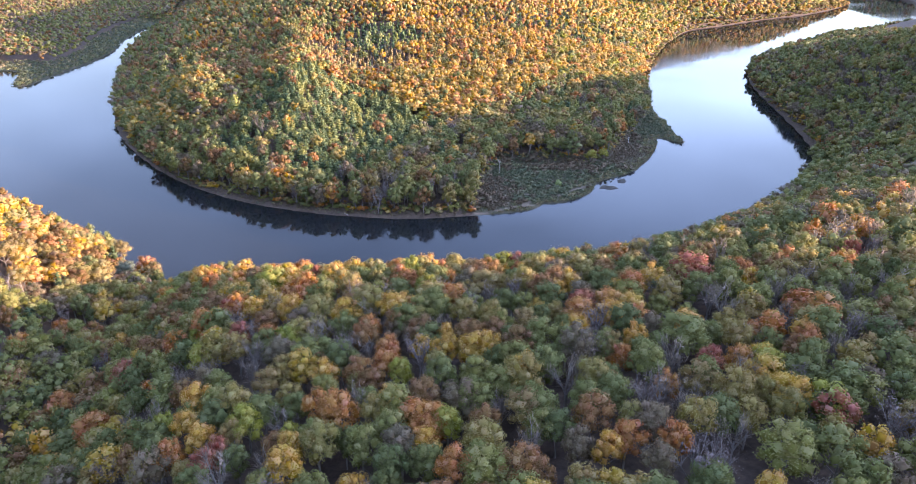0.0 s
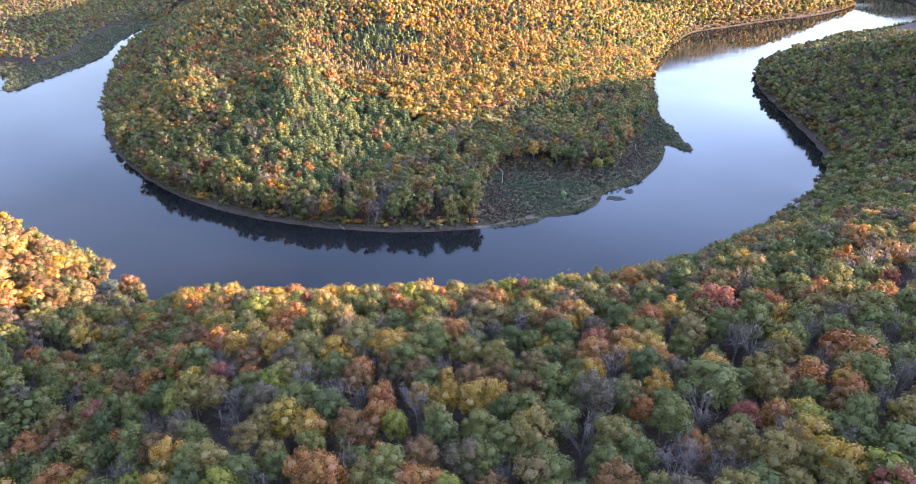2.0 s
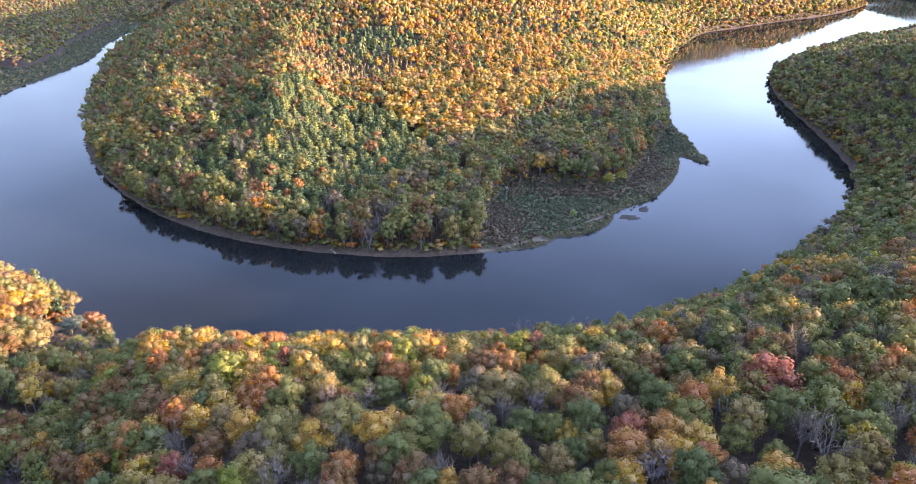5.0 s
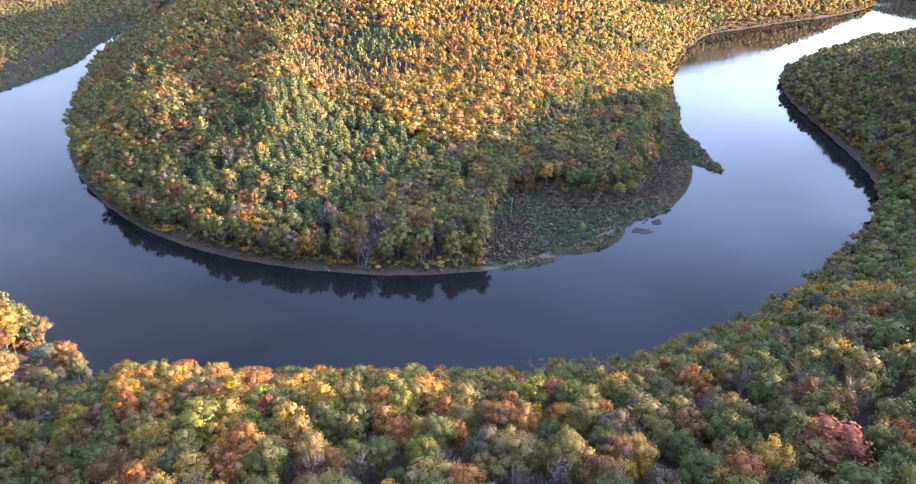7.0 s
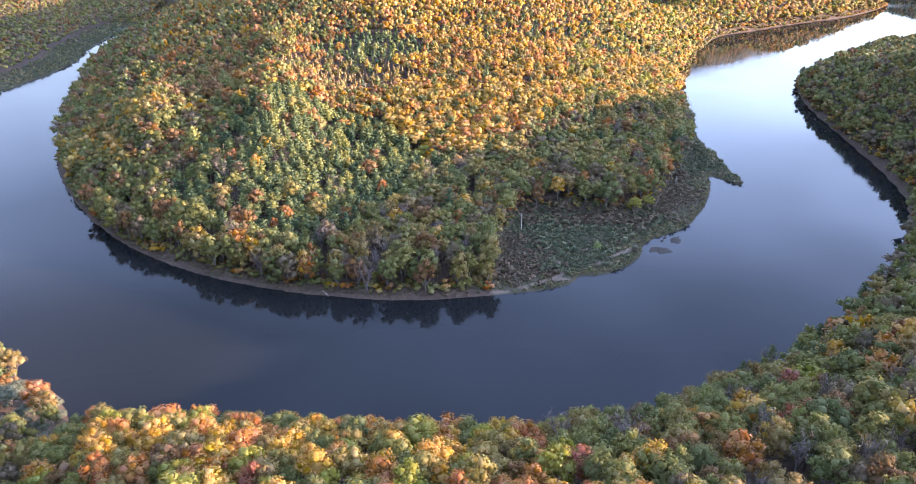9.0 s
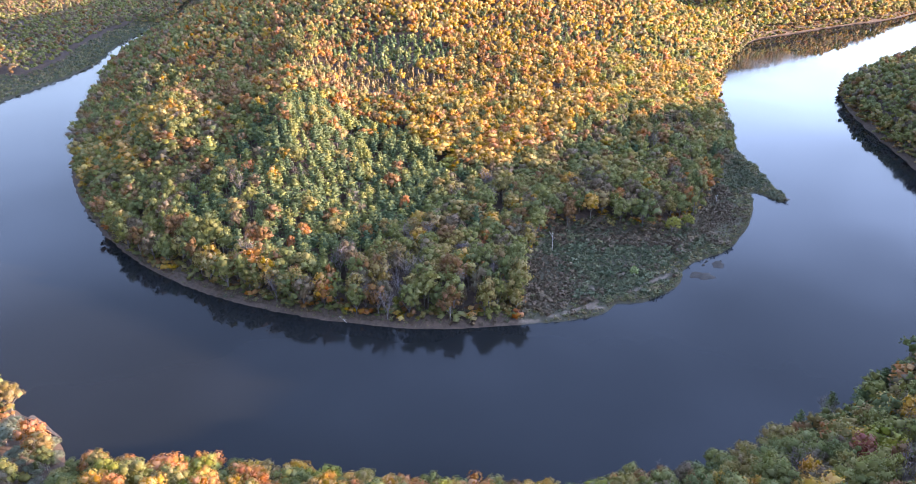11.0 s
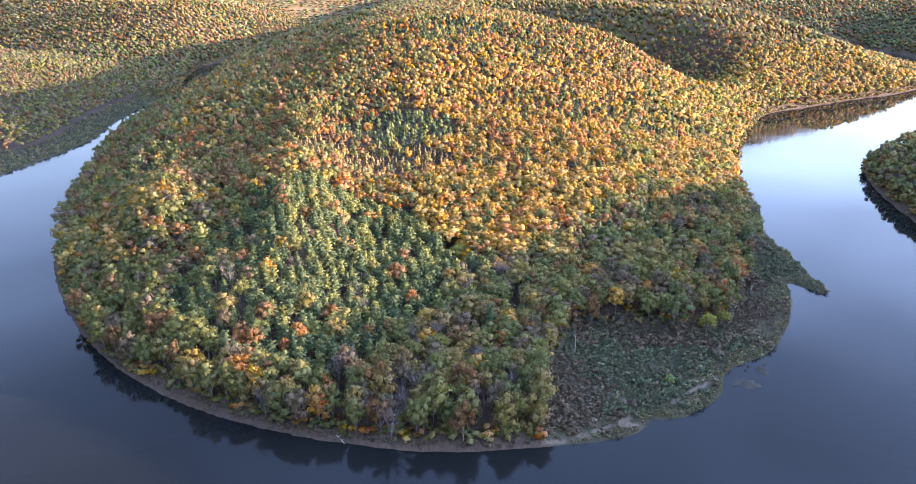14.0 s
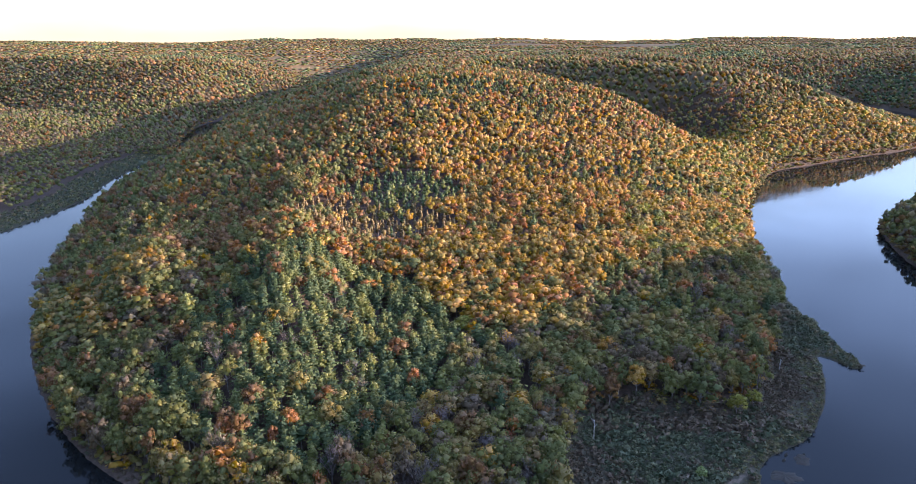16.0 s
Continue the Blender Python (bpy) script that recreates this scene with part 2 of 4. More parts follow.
WEST_BANK = [(-385, 2000), (-465, 1700), (-435, 1500), (-398, 1340), (-404, 1200), (-400, 1100), (-382, 1015), (-388, 945),
             (-402, 869), (-408, 822), (-425, 815), (-452, 900), (-485, 908), (-545, 850), (-600, 740), (-560, 640),
             (-440, 570), (-330, 503), (-255, 448)]
NEAR_BANK = [(-205, 408), (-163, 377), (-145, 366), (-133, 357), (-126, 345), (-122, 334), (-117, 341), (-109, 345), (-98, 341), (-80, 336), (-40, 329), (0, 321), (40, 316),
             (80, 320), (112, 331), (150, 351), (188, 376), (236, 413)]
EAST_BANK = [(274, 447), (308, 490), (331, 522), (344, 560), (355, 605), (369, 668), (382, 728), (397, 779), (420, 832), (452, 868),
             (500, 910), (740, 1095), (900, 1185), (1020, 1300), (1085, 1500), (1100, 2000)]
OUTER_BANK = WEST_BANK + NEAR_BANK + EAST_BANK
inner = rounded(INNER_BANK)
outer = rounded(OUTER_BANK)
river = np.vstack([inner, outer[::-1]])


def wave(x, y, size, seed):
    """Smooth value noise between -1 and 1, lumps of that size."""
    gx, gy = x / size, y / size
    ix, iy = np.floor(gx), np.floor(gy)
    fx, fy = gx - ix, gy - iy
    fx, fy = fx * fx * (3 - 2 * fx), fy * fy * (3 - 2 * fy)

    def corner(a, b):
        v = np.sin(a * 127.1 + b * 311.7 + seed * 74.7) * 43758.5453
        return 2 * (v - np.floor(v)) - 1

    top = corner(ix, iy) * (1 - fx) + corner(ix + 1, iy) * fx
    low = corner(ix, iy + 1) * (1 - fx) + corner(ix + 1, iy + 1) * fx
    return top * (1 - fy) + low * fy


def line_distance(x, y, line):
    best = np.full(x.shape, 1e18)
    for (ax, ay), (bx, by) in zip(line[:-1], line[1:]):
        dx, dy = bx - ax, by - ay
        s = np.clip(((x - ax) * dx + (y - ay) * dy) / (dx * dx + dy * dy + 1e-9), 0, 1)
        best = np.minimum(best, (x - ax - s * dx) ** 2 + (y - ay - s * dy) ** 2)
    return np.sqrt(best)


def shore_distance(x, y):
    """Metres from the waterline, positive on land; and whether the nearer bank is the inner one."""
    di, do = line_distance(x, y, inner), line_distance(x, y, outer)
    wet = np.zeros(x.shape, bool)
    ring = np.vstack([river, river[:1]])
    for (ax, ay), (bx, by) in zip(ring[:-1], ring[1:]):
        cross = (ay > y) != (by > y)
        at = ax + (y - ay) / (by - ay + 1e-12) * (bx - ax)
        wet ^= cross & (x < at)
    d = np.where(wet, -1.0, 1.0) * np.minimum(di, do)
    ragged = 1.1 * wave(x, y, 9, 1) + 0.7 * wave(x, y, 4, 2)
    return d + ragged * np.clip(np.abs(d) / 6 + 0.35, 0, 1), di < do


def soft(a, b, v):
    t = np.clip((v - a) / (b - a), 0, 1)
    return t * t * (3 - 2 * t)


MARSH_EDGE = rounded([(44, 426), (48, 452), (54, 487), (69, 509), (84, 519), (102, 520), (119, 518), (134, 514), (155, 518), (169, 540), (186, 566), (216, 616), (238, 658), (252, 700)], 1)


def marsh_amount(x, y, d, is_inner):
    """1 on the open flat between the woods and the water on the inner bank."""
    edge_y = np.interp(x, MARSH_EDGE[:, 0], MARSH_EDGE[:, 1], left=400, right=705)
    flat = soft(-6, 4, edge_y - y + 4 * wave(x, y, 14, 5)) * soft(38, 46, x)
    left = soft(-375, -392, x) * soft(780, 830, y) * soft(1330, 1250, y) * soft(44, 30, d) * (x > -620)
    return np.where(is_inner, flat * (x < 262) * (y > 410), left)


def land_height(x, y):
    d, is_inner = shore_distance(x, y)
    dd = np.maximum(d, 0)
    # inner bank: low terrace, then the long hill and the plateau behind it
    crest_in = np.interp(y, [440, 560, 650, 760, 860, 1000, 1130, 1260, 1500, 2200, 3200, 4900],
                         [11, 15, 24, 39, 60, 96, 117, 118, 118, 104, 108, 128])
    h_in = crest_in * (1 - np.exp(-(dd / (150 + 50 * soft(-40, -180, x) * soft(850, 1050, y))) ** 1.05))
    gully = line_distance(x, y, np.array([(436, 1105), (372, 1230), (290, 1380), (190, 1540)], float))
    h_in = h_in - 60 * np.exp(-(gully / 88) ** 2) * soft(20, 140, dd)
    h_in = h_in + 14 * np.exp(-((x - 470) / 110) ** 2 - ((y - 1390) / 95) ** 2)
    # the pine mound, the hollow beside it and the knob on the west shoulder
    across = x + 0.14 * (y - 640)
    h_in += 13 * np.exp(-((across + 84) / 34) ** 2) * soft(510, 600, y) * soft(960, 780, y)
    h_in += 10 * soft(12, 70, dd) * soft(-40, -90, x) * soft(465, 520, y) * soft(760, 690, y)
    h_in += 11 * np.exp(-((across + 178) / 24) ** 2) * soft(560, 615, y) * soft(730, 660, y)
    # outer bank: the near slope, the wooded ridge east of it, the low west bank
    near = np.interp(x, [-420, -300, -225, -180, -150, -120, -80, -50, -20, 0, 30, 60, 100, 150, 190, 245, 300],
                     [125, 104, 78, 42, 15, 13, 41, 56, 63, 66, 70, 72, 74, 75, 72, 67, 70])
    # the unseen part of the ridge is slid and notched to shape its shadow
    away_east = np.maximum(soft(430, 560, x), soft(150, 260, x) * soft(420, 360, y))
    ridge = np.interp(y + 0.2 * x * away_east, [60, 150, 222, 236, 285, 314, 340, 400, 460, 492, 522, 548, 580, 612, 673, 728, 800, 860, 950, 1100, 1300, 1700, 2200, 3200, 4900],
                      [200, 198, 172, 106, 88, 84, 84, 102, 142, 145, 143, 141, 138, 130, 118, 98, 74, 58, 46, 50, 88, 100, 100, 110, 128])
    yw = y + 0.8 * np.minimum(x + 355, 0) * soft(1150, 1500, y)
    west = np.interp(yw, [480, 620, 800, 1100, 1450, 1540, 1830, 3200, 4900], [95, 40, 5, 3, 5, 28, 100, 108, 128])
    west = west + 27 * np.exp(-((x + 770) / 170) ** 2 - ((y - 1440) / 190) ** 2)
    p_near = 1 - np.exp(-(dd / (75 - 16 * soft(-145, -200, x))) ** 1.3)
    p_far = 1 - np.exp(-(dd / 150) ** 1.15)
    east_w = soft(170, 330, x + 0.25 * (y - 350))
    west_w = soft(-200, -380, x) * soft(430, 640, y)
    near = near + 12 * np.exp(-((x + 86) / 28) ** 2 - ((y - 300) / 28) ** 2)
    h_out = near * p_near * (1 - east_w) + ridge * p_far * east_w
    h_out = h_out * (1 - west_w) + west * p_far * west_w
    h = np.where(is_inner, h_in, h_out)
    # the wooded scarp beyond the second hill, turned away from the sun
    slant = 0.6 * x + 0.8 * y
    scarp = (38 + 74 * soft(1780, 2000, slant)) * (1 - np.exp(-(dd / 170) ** 1.3))
    on = soft(380, 560, x) * soft(1480, 1640, slant)
    h = h * (1 - on) + scarp * on
    # far country: one rolling plateau
    away = soft(1900, 2500, np.where(x < -355, yw, y))
    plain = np.interp(y, [1900, 2500, 3400, 4900], [98, 100, 108, 126])
    valley = line_distance(x, y, np.array([(-330, 2000), (-380, 2500), (-250, 3300), (-300, 4200)], float))
    plain = plain - 88 * np.exp(-(valley / 190) ** 2) * soft(4200, 2600, y)
    h = h * (1 - away) + plain * away
    rough = soft(30, 200, dd)
    h = h + rough * (5 * wave(x, y, 160, 11) + 2.2 * wave(x, y, 60, 12))
    h = h + soft(1400, 2600, y) * (9 * wave(x, y, 520, 13) + 5 * wave(x, y, 260, 14))
    h = h + soft(3000, 4800, y) * 14 * np.maximum(wave(x, y, 700, 15), -0.3)
    marsh = marsh_amount(x, y, d, is_inner)
    bank = 2.6 * (1 - np.exp(-dd / 9))
    low = 0.35 + 1.3 * (1 - np.exp(-dd / 25)) + 0.35 * wave(x, y, 7, 21)
    land = np.where(marsh > 0, (bank + h) * (1 - marsh) + low * marsh, bank + h)
    land = land * soft(-0.5, 3.0, d) + 0.12 * d.clip(0, 3)
    bed = np.maximum(d * 0.35, -4.0)
    return np.where(d > 0, np.maximum(land, 0.02), bed), d, marsh


def spaced(stops):
    out = [stops[0][0]]
    for (a, _), (b, step) in zip(stops[:-1], stops[1:]):
        n = max(1, int(round((b - a) / step)))
        out += [a + (b - a) * (i + 1) / n for i in range(n)]
    return np.array(out, float)


def quick_mesh(name, verts, faces, mats, mat_index=None, smooth=True, out=None, **fields):
    """A mesh from arrays; faces all have the same number of corners."""
    me = bpy.data.meshes.new(name)
    nf, k = faces.shape
    me.vertices.add(len(verts))
    me.vertices.foreach_set("co", np.ascontiguousarray(verts, np.float32).ravel())
    me.loops.add(nf * k)
    me.loops.foreach_set("vertex_index", np.ascontiguousarray(faces, np.int32).ravel())
    me.polygons.add(nf)
    me.polygons.foreach_set("loop_start", np.arange(0, nf * k, k, dtype=np.int32))
    me.polygons.foreach_set("use_smooth", np.full(nf, smooth))
    for m in mats:
        me.materials.append(m)
    if mat_index is not None:
        me.polygons.foreach_set("material_index", np.ascontiguousarray(mat_index, np.int32))
    for key, values in fields.items():
        me.attributes.new(key, "FLOAT", "POINT").data.foreach_set("value", np.ascontiguousarray(values, np.float32))
    me.update(calc_edges=True)
    if out is not None:
        me.normals_split_custom_set_from_vertices(np.ascontiguousarray(out, np.float32))
    return me


gx = spaced([(-5200, 0), (-2600, 160), (-1200, 70), (-620, 26), (-340, 10), (-260, 6), (40, 5), (255, 3), (460, 7), (700, 14), (1150, 26), (2600, 70), (5200, 160)])
gy = spaced([(-900, 0), (-200, 60), (90, 22), (300, 9), (415, 6), (590, 3), (760, 5), (1150, 10), (1500, 18), (2300, 30), (4985, 60)])
GX, GY = np.meshgrid(gx, gy)
px, py = GX.ravel(), GY.ravel()
pz, pd, pm = land_height(px, py)
SAND = [np.array(p, float) for p in (((34, 425.5), (44, 426), (59, 429.5), (70.5, 434), (81.5, 440), (87, 446.5), (84, 454), (81, 458)), ((104, 451), (114, 458.5), (128, 466.5), (134, 472)), ((86, 437), (80, 436)))]
sand = np.zeros_like(px)
for p in SAND:
    sand = np.maximum(sand, 0.78 * np.exp(-(line_distance(px, py, p) / 1.7) ** 2))
sand = np.maximum(sand, 0.26 * np.exp(-((pd - 1.5) / 2.0) ** 2) * (py < 470) * (py > 400) * (px > -60) * (px < 45))
far_canopy = soft(1250, 1450, py) * soft(4, 16, pd)
field = np.zeros_like(px)
for fx, fy, rx, ry in ((520, 4100, 230, 130), (1080, 3900, 330, 170), (640, 4600, 300, 90), (-900, 4500, 300, 60)):
    field = np.maximum(field, soft(1.15, 0.85, np.hypot((px - fx) / rx, (py - fy) / ry)))
nx, ny = len(gx), len(gy)
ii = (np.arange(ny - 1)[:, None] * nx + np.arange(nx - 1)[None, :]).ravel()
quads = np.stack([ii, ii + 1, ii + nx + 1, ii + nx], 1)
ground = new("ground", quick_mesh("ground", np.stack([px, py, pz], 1), quads, [GROUND], shore=pd, marsh=pm, sand=sand, field=field, canopy=far_canopy))
tagged(ground, "wooded hills with brown leaf litter and muddy river banks", "ground", kind="structure")

wx = spaced([(-760, 0), (1300, 103)])
wy = spaced([(240, 0), (2060, 91)])
WX, WY = np.meshgrid(wx, wy)
ii = (np.arange(len(wy) - 1)[:, None] * len(wx) + np.arange(len(wx) - 1)[None, :]).ravel()
water = new("water", quick_mesh("water", np.stack([WX.ravel(), WY.ravel(), 0 * WX.ravel()], 1),
                                np.stack([ii, ii + 1, ii + len(wx) + 1, ii + len(wx)], 1), [WATER]))
tagged(water, "calm slate-blue river bending round a wooded point", "river", kind="structure")


# ---------------------------------------------------------------- tree shapes, as arrays
OCT_V = np.array([(1, 0, 0), (-1, 0, 0), (0, 1, 0), (0, -1, 0), (0, 0, 1), (0, 0, -1)], float)
OCT_F = np.array([(0, 2, 4), (2, 1, 4), (1, 3, 4), (3, 0, 4), (2, 0, 5), (1, 2, 5), (3, 1, 5), (0, 3, 5)])


class Shape:
    """Triangles gathered piece by piece."""

    def __init__(self):
        self.v, self.f, self.out, self.n = [], [], [], 0

    def add(self, v, f, out=None):
        v = np.asarray(v, float)
        self.v.append(v)
        self.f.append(np.asarray(f, int) + self.n)
        self.out.append(unit(v - v.mean(0)) if out is None else out)
        self.n += len(v)

    def arrays(self):
        return np.vstack(self.v), np.vstack(self.f), np.vstack(self.out)


def unit(v):
    return v / (np.linalg.norm(v, axis=-1, keepdims=True) + 1e-9)


def leaf_triangles(shape, where, normal, size, r, heart=None):
    """One ragged triangle a spray, lying roughly across its normal; it takes the light of the rounded crown round its heart."""
    n = len(where)
    nrm = unit(normal + r.normal(0, 0.38, (n, 3)))
    side = unit(np.cross(nrm, r.normal(0, 1, (n, 3))))
    other = np.cross(nrm, side)
    turn = r.uniform(0, 2 * np.pi, n)
    corners = []
    for k in range(3):
        a = turn + k * 2 * np.pi / 3 + r.uniform(-0.5, 0.5, n)
        s = size * r.uniform(0.6, 1.25, n)
        corners.append(where + (np.cos(a) * s)[:, None] * side + (np.sin(a) * s)[:, None] * other)
    v = np.stack(corners, 1).reshape(-1, 3)
    round_out = unit(normal) if heart is None else unit(0.62 * unit(normal) + 0.5 * unit(where - heart))
    out = unit(round_out + r.normal(0, 0.2, (n, 3)))
    shape.add(v, np.arange(3 * n).reshape(n, 3), np.repeat(out, 3, axis=0))


def limb(shape, a, b, ra, rb, sides=5):
    a, b = np.array(a, float), np.array(b, float)
    ax = unit(b - a)
    u = unit(np.cross(ax, (0.3, 0.9, 0.2)))
    w = np.cross(ax, u)
    ang = np.arange(sides) * 2 * np.pi / sides
    ring = np.cos(ang)[:, None] * u + np.sin(ang)[:, None] * w
    v = np.vstack([a + ra * ring, b + rb * ring])
    f = []
    for k in range(sides):
        j = (k + 1) % sides
        f += [(k, j, sides + j), (k, sides + j, sides + k)]
    shape.add(v, f, np.vstack([ring, ring]))


def broadleaf(seed, lobes, leaves, leaf, core=0.95):
    """A domed crown 9 m wide on a 16 m tree: rounded lobes, each clad in sprays of leaves. Gives trunk and crown."""
    r = np.random.default_rng(seed)
    crown, trunk = Shape(), Shape()
    tall, lop, squash = r.uniform(0.88, 1.15), r.uniform(0, 6.28), r.uniform(0.85, 1.15)
    small = (12.0 / max(lobes, 5)) ** 0.45
    mids, rads = [np.array((0, 0, 10.0))], [2.9]
    for k in range(lobes - 1):
        up = 1 - 1.4 * (k + 0.5) / (lobes - 1) + r.uniform(-0.12, 0.12)
        a = k * 2.399 + lop + r.uniform(-0.35, 0.35)
        out = 3.15 * math.sqrt(max(1 - up * up, 0.03)) * r.uniform(0.8, 1.12) * (1 + 0.2 * math.cos(a - lop))
        mids.append(np.array((out * math.cos(a) * squash, out * math.sin(a) / squash, 9.7 + 4.3 * up * tall * r.uniform(0.88, 1.1))))
        rads.append(r.uniform(1.3, 2.05) * small)
    mids, rads = np.array(mids), np.array(rads)
    heart = np.array((0, 0, 8.2))
    for m, s in zip(mids, rads):
        q, _ = np.linalg.qr(r.normal(0, 1, (3, 3)))
        v = m + (OCT_V @ q.T) * (s * core) * r.uniform(0.88, 1.12, (6, 1))
        crown.add(v, OCT_F if np.linalg.det(q) > 0 else OCT_F[:, ::-1], unit(0.62 * unit(v - m) + 0.5 * unit(v - heart)))
    n = leaves * 8 + 60
    i = r.choice(len(mids), n, p=rads ** 2 / (rads ** 2).sum())
    dirs = unit(r.normal(0, 1, (n, 3)))
    p = mids[i] + dirs * (rads[i] * r.uniform(0.82, 1.07, n))[:, None]
    buried = np.linalg.norm(p[:, None] - mids[None], axis=2) < rads[None] * 0.8
    buried[np.arange(n), i] = False
    good = np.nonzero(~buried.any(1) & (dirs[:, 2] > -0.5))[0][:leaves]
    leaf_triangles(crown, p[good], dirs[good] + (0, 0, 0.3), leaf, r, heart)
    lean = r.uniform(-0.5, 0.5, 2)
    limb(trunk, (0, 0, -1.2), (lean[0], lean[1], 9.5), 0.27, 0.16)
    if leaves > 150:
        for m in mids[-5:-1]:
            limb(trunk, (lean[0] * 0.6, lean[1] * 0.6, 5.4), m, 0.16, 0.06, 4)
    return trunk.arrays(), crown.arrays()


def pine(seed, tiers, sprays, width, ragged):
    """An 18 m conifer: a tapering, lumpy crown of upswept needle sprays in loose whorls."""
    r = np.random.default_rng(seed)
    crown, trunk = Shape(), Shape()
    limb(trunk, (0, 0, -1.2), (0, 0, 16.6), 0.27, 0.05)
    level, reach = [], []
    for k in range(tiers):
        s = (k + 0.5) / tiers
        level.append(6.2 + 10.0 * s)
        reach.append(width * (1 - s ** 2.8) * r.uniform(0.82, 1.15) + 0.4)
        q = r.uniform(0, 6.28)
        turn = np.array(((np.cos(q), -np.sin(q), 0), (np.sin(q), np.cos(q), 0), (0, 0, 1)))
        off = r.normal(0, 0.22, 3) * (1, 1, 0)
        crown.add((OCT_V @ turn.T) * (reach[-1] * 0.72, reach[-1] * 0.72, 11.4 / tiers * 0.95) + (0, 0, level[-1]) + off, OCT_F)
    level, reach = np.array(level), np.array(reach)
    if sprays:
        k = r.choice(tiers, sprays, p=(reach + 0.5) / (reach + 0.5).sum())
        a = np.floor(r.uniform(0, 7, sprays)) * 0.897 + k * 1.3 + r.normal(0, 0.16, sprays)
        d = np.stack([np.cos(a), np.sin(a), 0 * a], 1)
        side = np.stack([-np.sin(a), np.cos(a), 0 * a], 1)
        far = (reach[k] * r.uniform(1 - ragged, 1 + ragged, sprays))[:, None]
        up = np.array((0, 0, 1.0))
        z = (level[k] + r.uniform(-0.5, 0.5, sprays))[:, None] * up
        w = (0.28 + 0.2 * reach[k])[:, None] * r.uniform(0.7, 1.2, (sprays, 1))
        tip = z + d * far * 1.1 + up * (0.22 * far + 0.2)
        a1 = z + d * far * 0.38 + side * w + up * r.uniform(-0.2, 0.5, (sprays, 1))
        a2 = z + d * far * 0.38 - side * w + up * r.uniform(-0.2, 0.5, (sprays, 1))
        crown.add(np.stack([a1, tip, a2], 1).reshape(-1, 3), np.arange(3 * sprays).reshape(-1, 3))
    crown.add([(0.5, 0, 15.4), (-0.25, 0.45, 15.4), (-0.25, -0.45, 15.4), (0, 0, 17.4)], [(0, 1, 3), (1, 2, 3), (2, 0, 3)])
    return trunk.arrays(), crown.arrays()


def tufted_pine(seed, tiers, clumps, tufts, size, width):
    """An 18 m pine: a rounded cone of needle tufts gathered in clumps on upswept boughs."""
    r = np.random.default_rng(seed)
    crown, trunk = Shape(), Shape()
    limb(trunk, (0, 0, -1.2), (0, 0, 16.0), 0.27, 0.05)
    for k in range(tiers):
        s = (k + 0.4) / tiers
        reach = width * (1 - 0.86 * s ** 2.1)
        q = r.uniform(0, 6.28)
        turn = np.array(((np.cos(q), -np.sin(q), 0), (np.sin(q), np.cos(q), 0), (0, 0, 1)))
        v = (OCT_V @ turn.T) * (reach * 0.72, reach * 0.72, 7.0 / tiers) * r.uniform(0.85, 1.15, (6, 1)) + (0, 0, 7.6 + 8.6 * s)
        crown.add(v, OCT_F, unit(unit(v - (0, 0, 7.6 + 8.6 * s)) * 0.6 + unit(v * (1, 1, 0) + (0, 0, 0.5)) * 0.5))
    s = (np.arange(clumps) + r.uniform(0, 1, clumps)) / clumps
    a = np.arange(clumps) * 2.399 + r.uniform(-0.3, 0.3, clumps)
    reach = width * (1 - 0.86 * s ** 2.1) * r.uniform(0.74, 1.12, clumps)
    heart = np.stack([reach * 0.85 * np.cos(a), reach * 0.85 * np.sin(a), 7.2 + 9.6 * s + 0.25 * reach], 1)
    pick = np.arange(tufts) % clumps
    away = unit(unit(heart[pick] * (1, 1, 0)) + (0, 0, 0.55) + r.normal(0, 0.3, (tufts, 3)))
    where = heart[pick] + r.normal(0, 0.42, (tufts, 3)) * (1, 1, 0.6)
    leaf_triangles(crown, where, away, size, r)
    v = np.array([(0.4, 0, 15.6), (-0.2, 0.35, 15.6), (-0.2, -0.35, 15.6), (0, 0, 17.8)])
    crown.add(v, [(0, 1, 3), (1, 2, 3), (2, 0, 3)])
    return trunk.arrays(), crown.arrays()


def bare(seed, twigs, leaves=0):
    """A leafless or nearly leafless tree: trunk, rising limbs, forks and a haze of twigs."""
    r = np.random.default_rng(seed)
    wood, haze = Shape(), Shape()
    limb(wood, (0, 0, -1.2), (0.2, 0.1, 8), 0.28, 0.17)
    ends = []
    for k in range(8):
        a = k * 2.399 + r.uniform(-0.4, 0.4)
        z0 = r.uniform(4.5, 8)
        out = r.uniform(1.2, 3.4)
        e = np.array((out * np.cos(a), out * np.sin(a), z0 + r.uniform(4, 8.2)))
        s = np.array((0.1, 0.05, z0))
        limb(wood, s, e, 0.13, 0.05, 4)
        for _ in range(4):
            e2 = s + (e - s) * r.uniform(0.4, 0.95)
            e3 = e2 + (r.uniform(-1.7, 1.7), r.uniform(-1.7, 1.7), r.uniform(0.8, 2.6))
            limb(wood, e2, e3, 0.06, 0.025, 3)
            ends += [e2, e3, e2 * 0.5 + e3 * 0.5]
        ends.append(e)
    ends = np.array(ends)
    at = ends[r.integers(0, len(ends), twigs)] + r.normal(0, 0.3, (twigs, 3))
    tip = at + r.normal(0, 0.75, (twigs, 3)) + (0, 0, 0.7) + unit(at - (0, 0, 9)) * 0.75
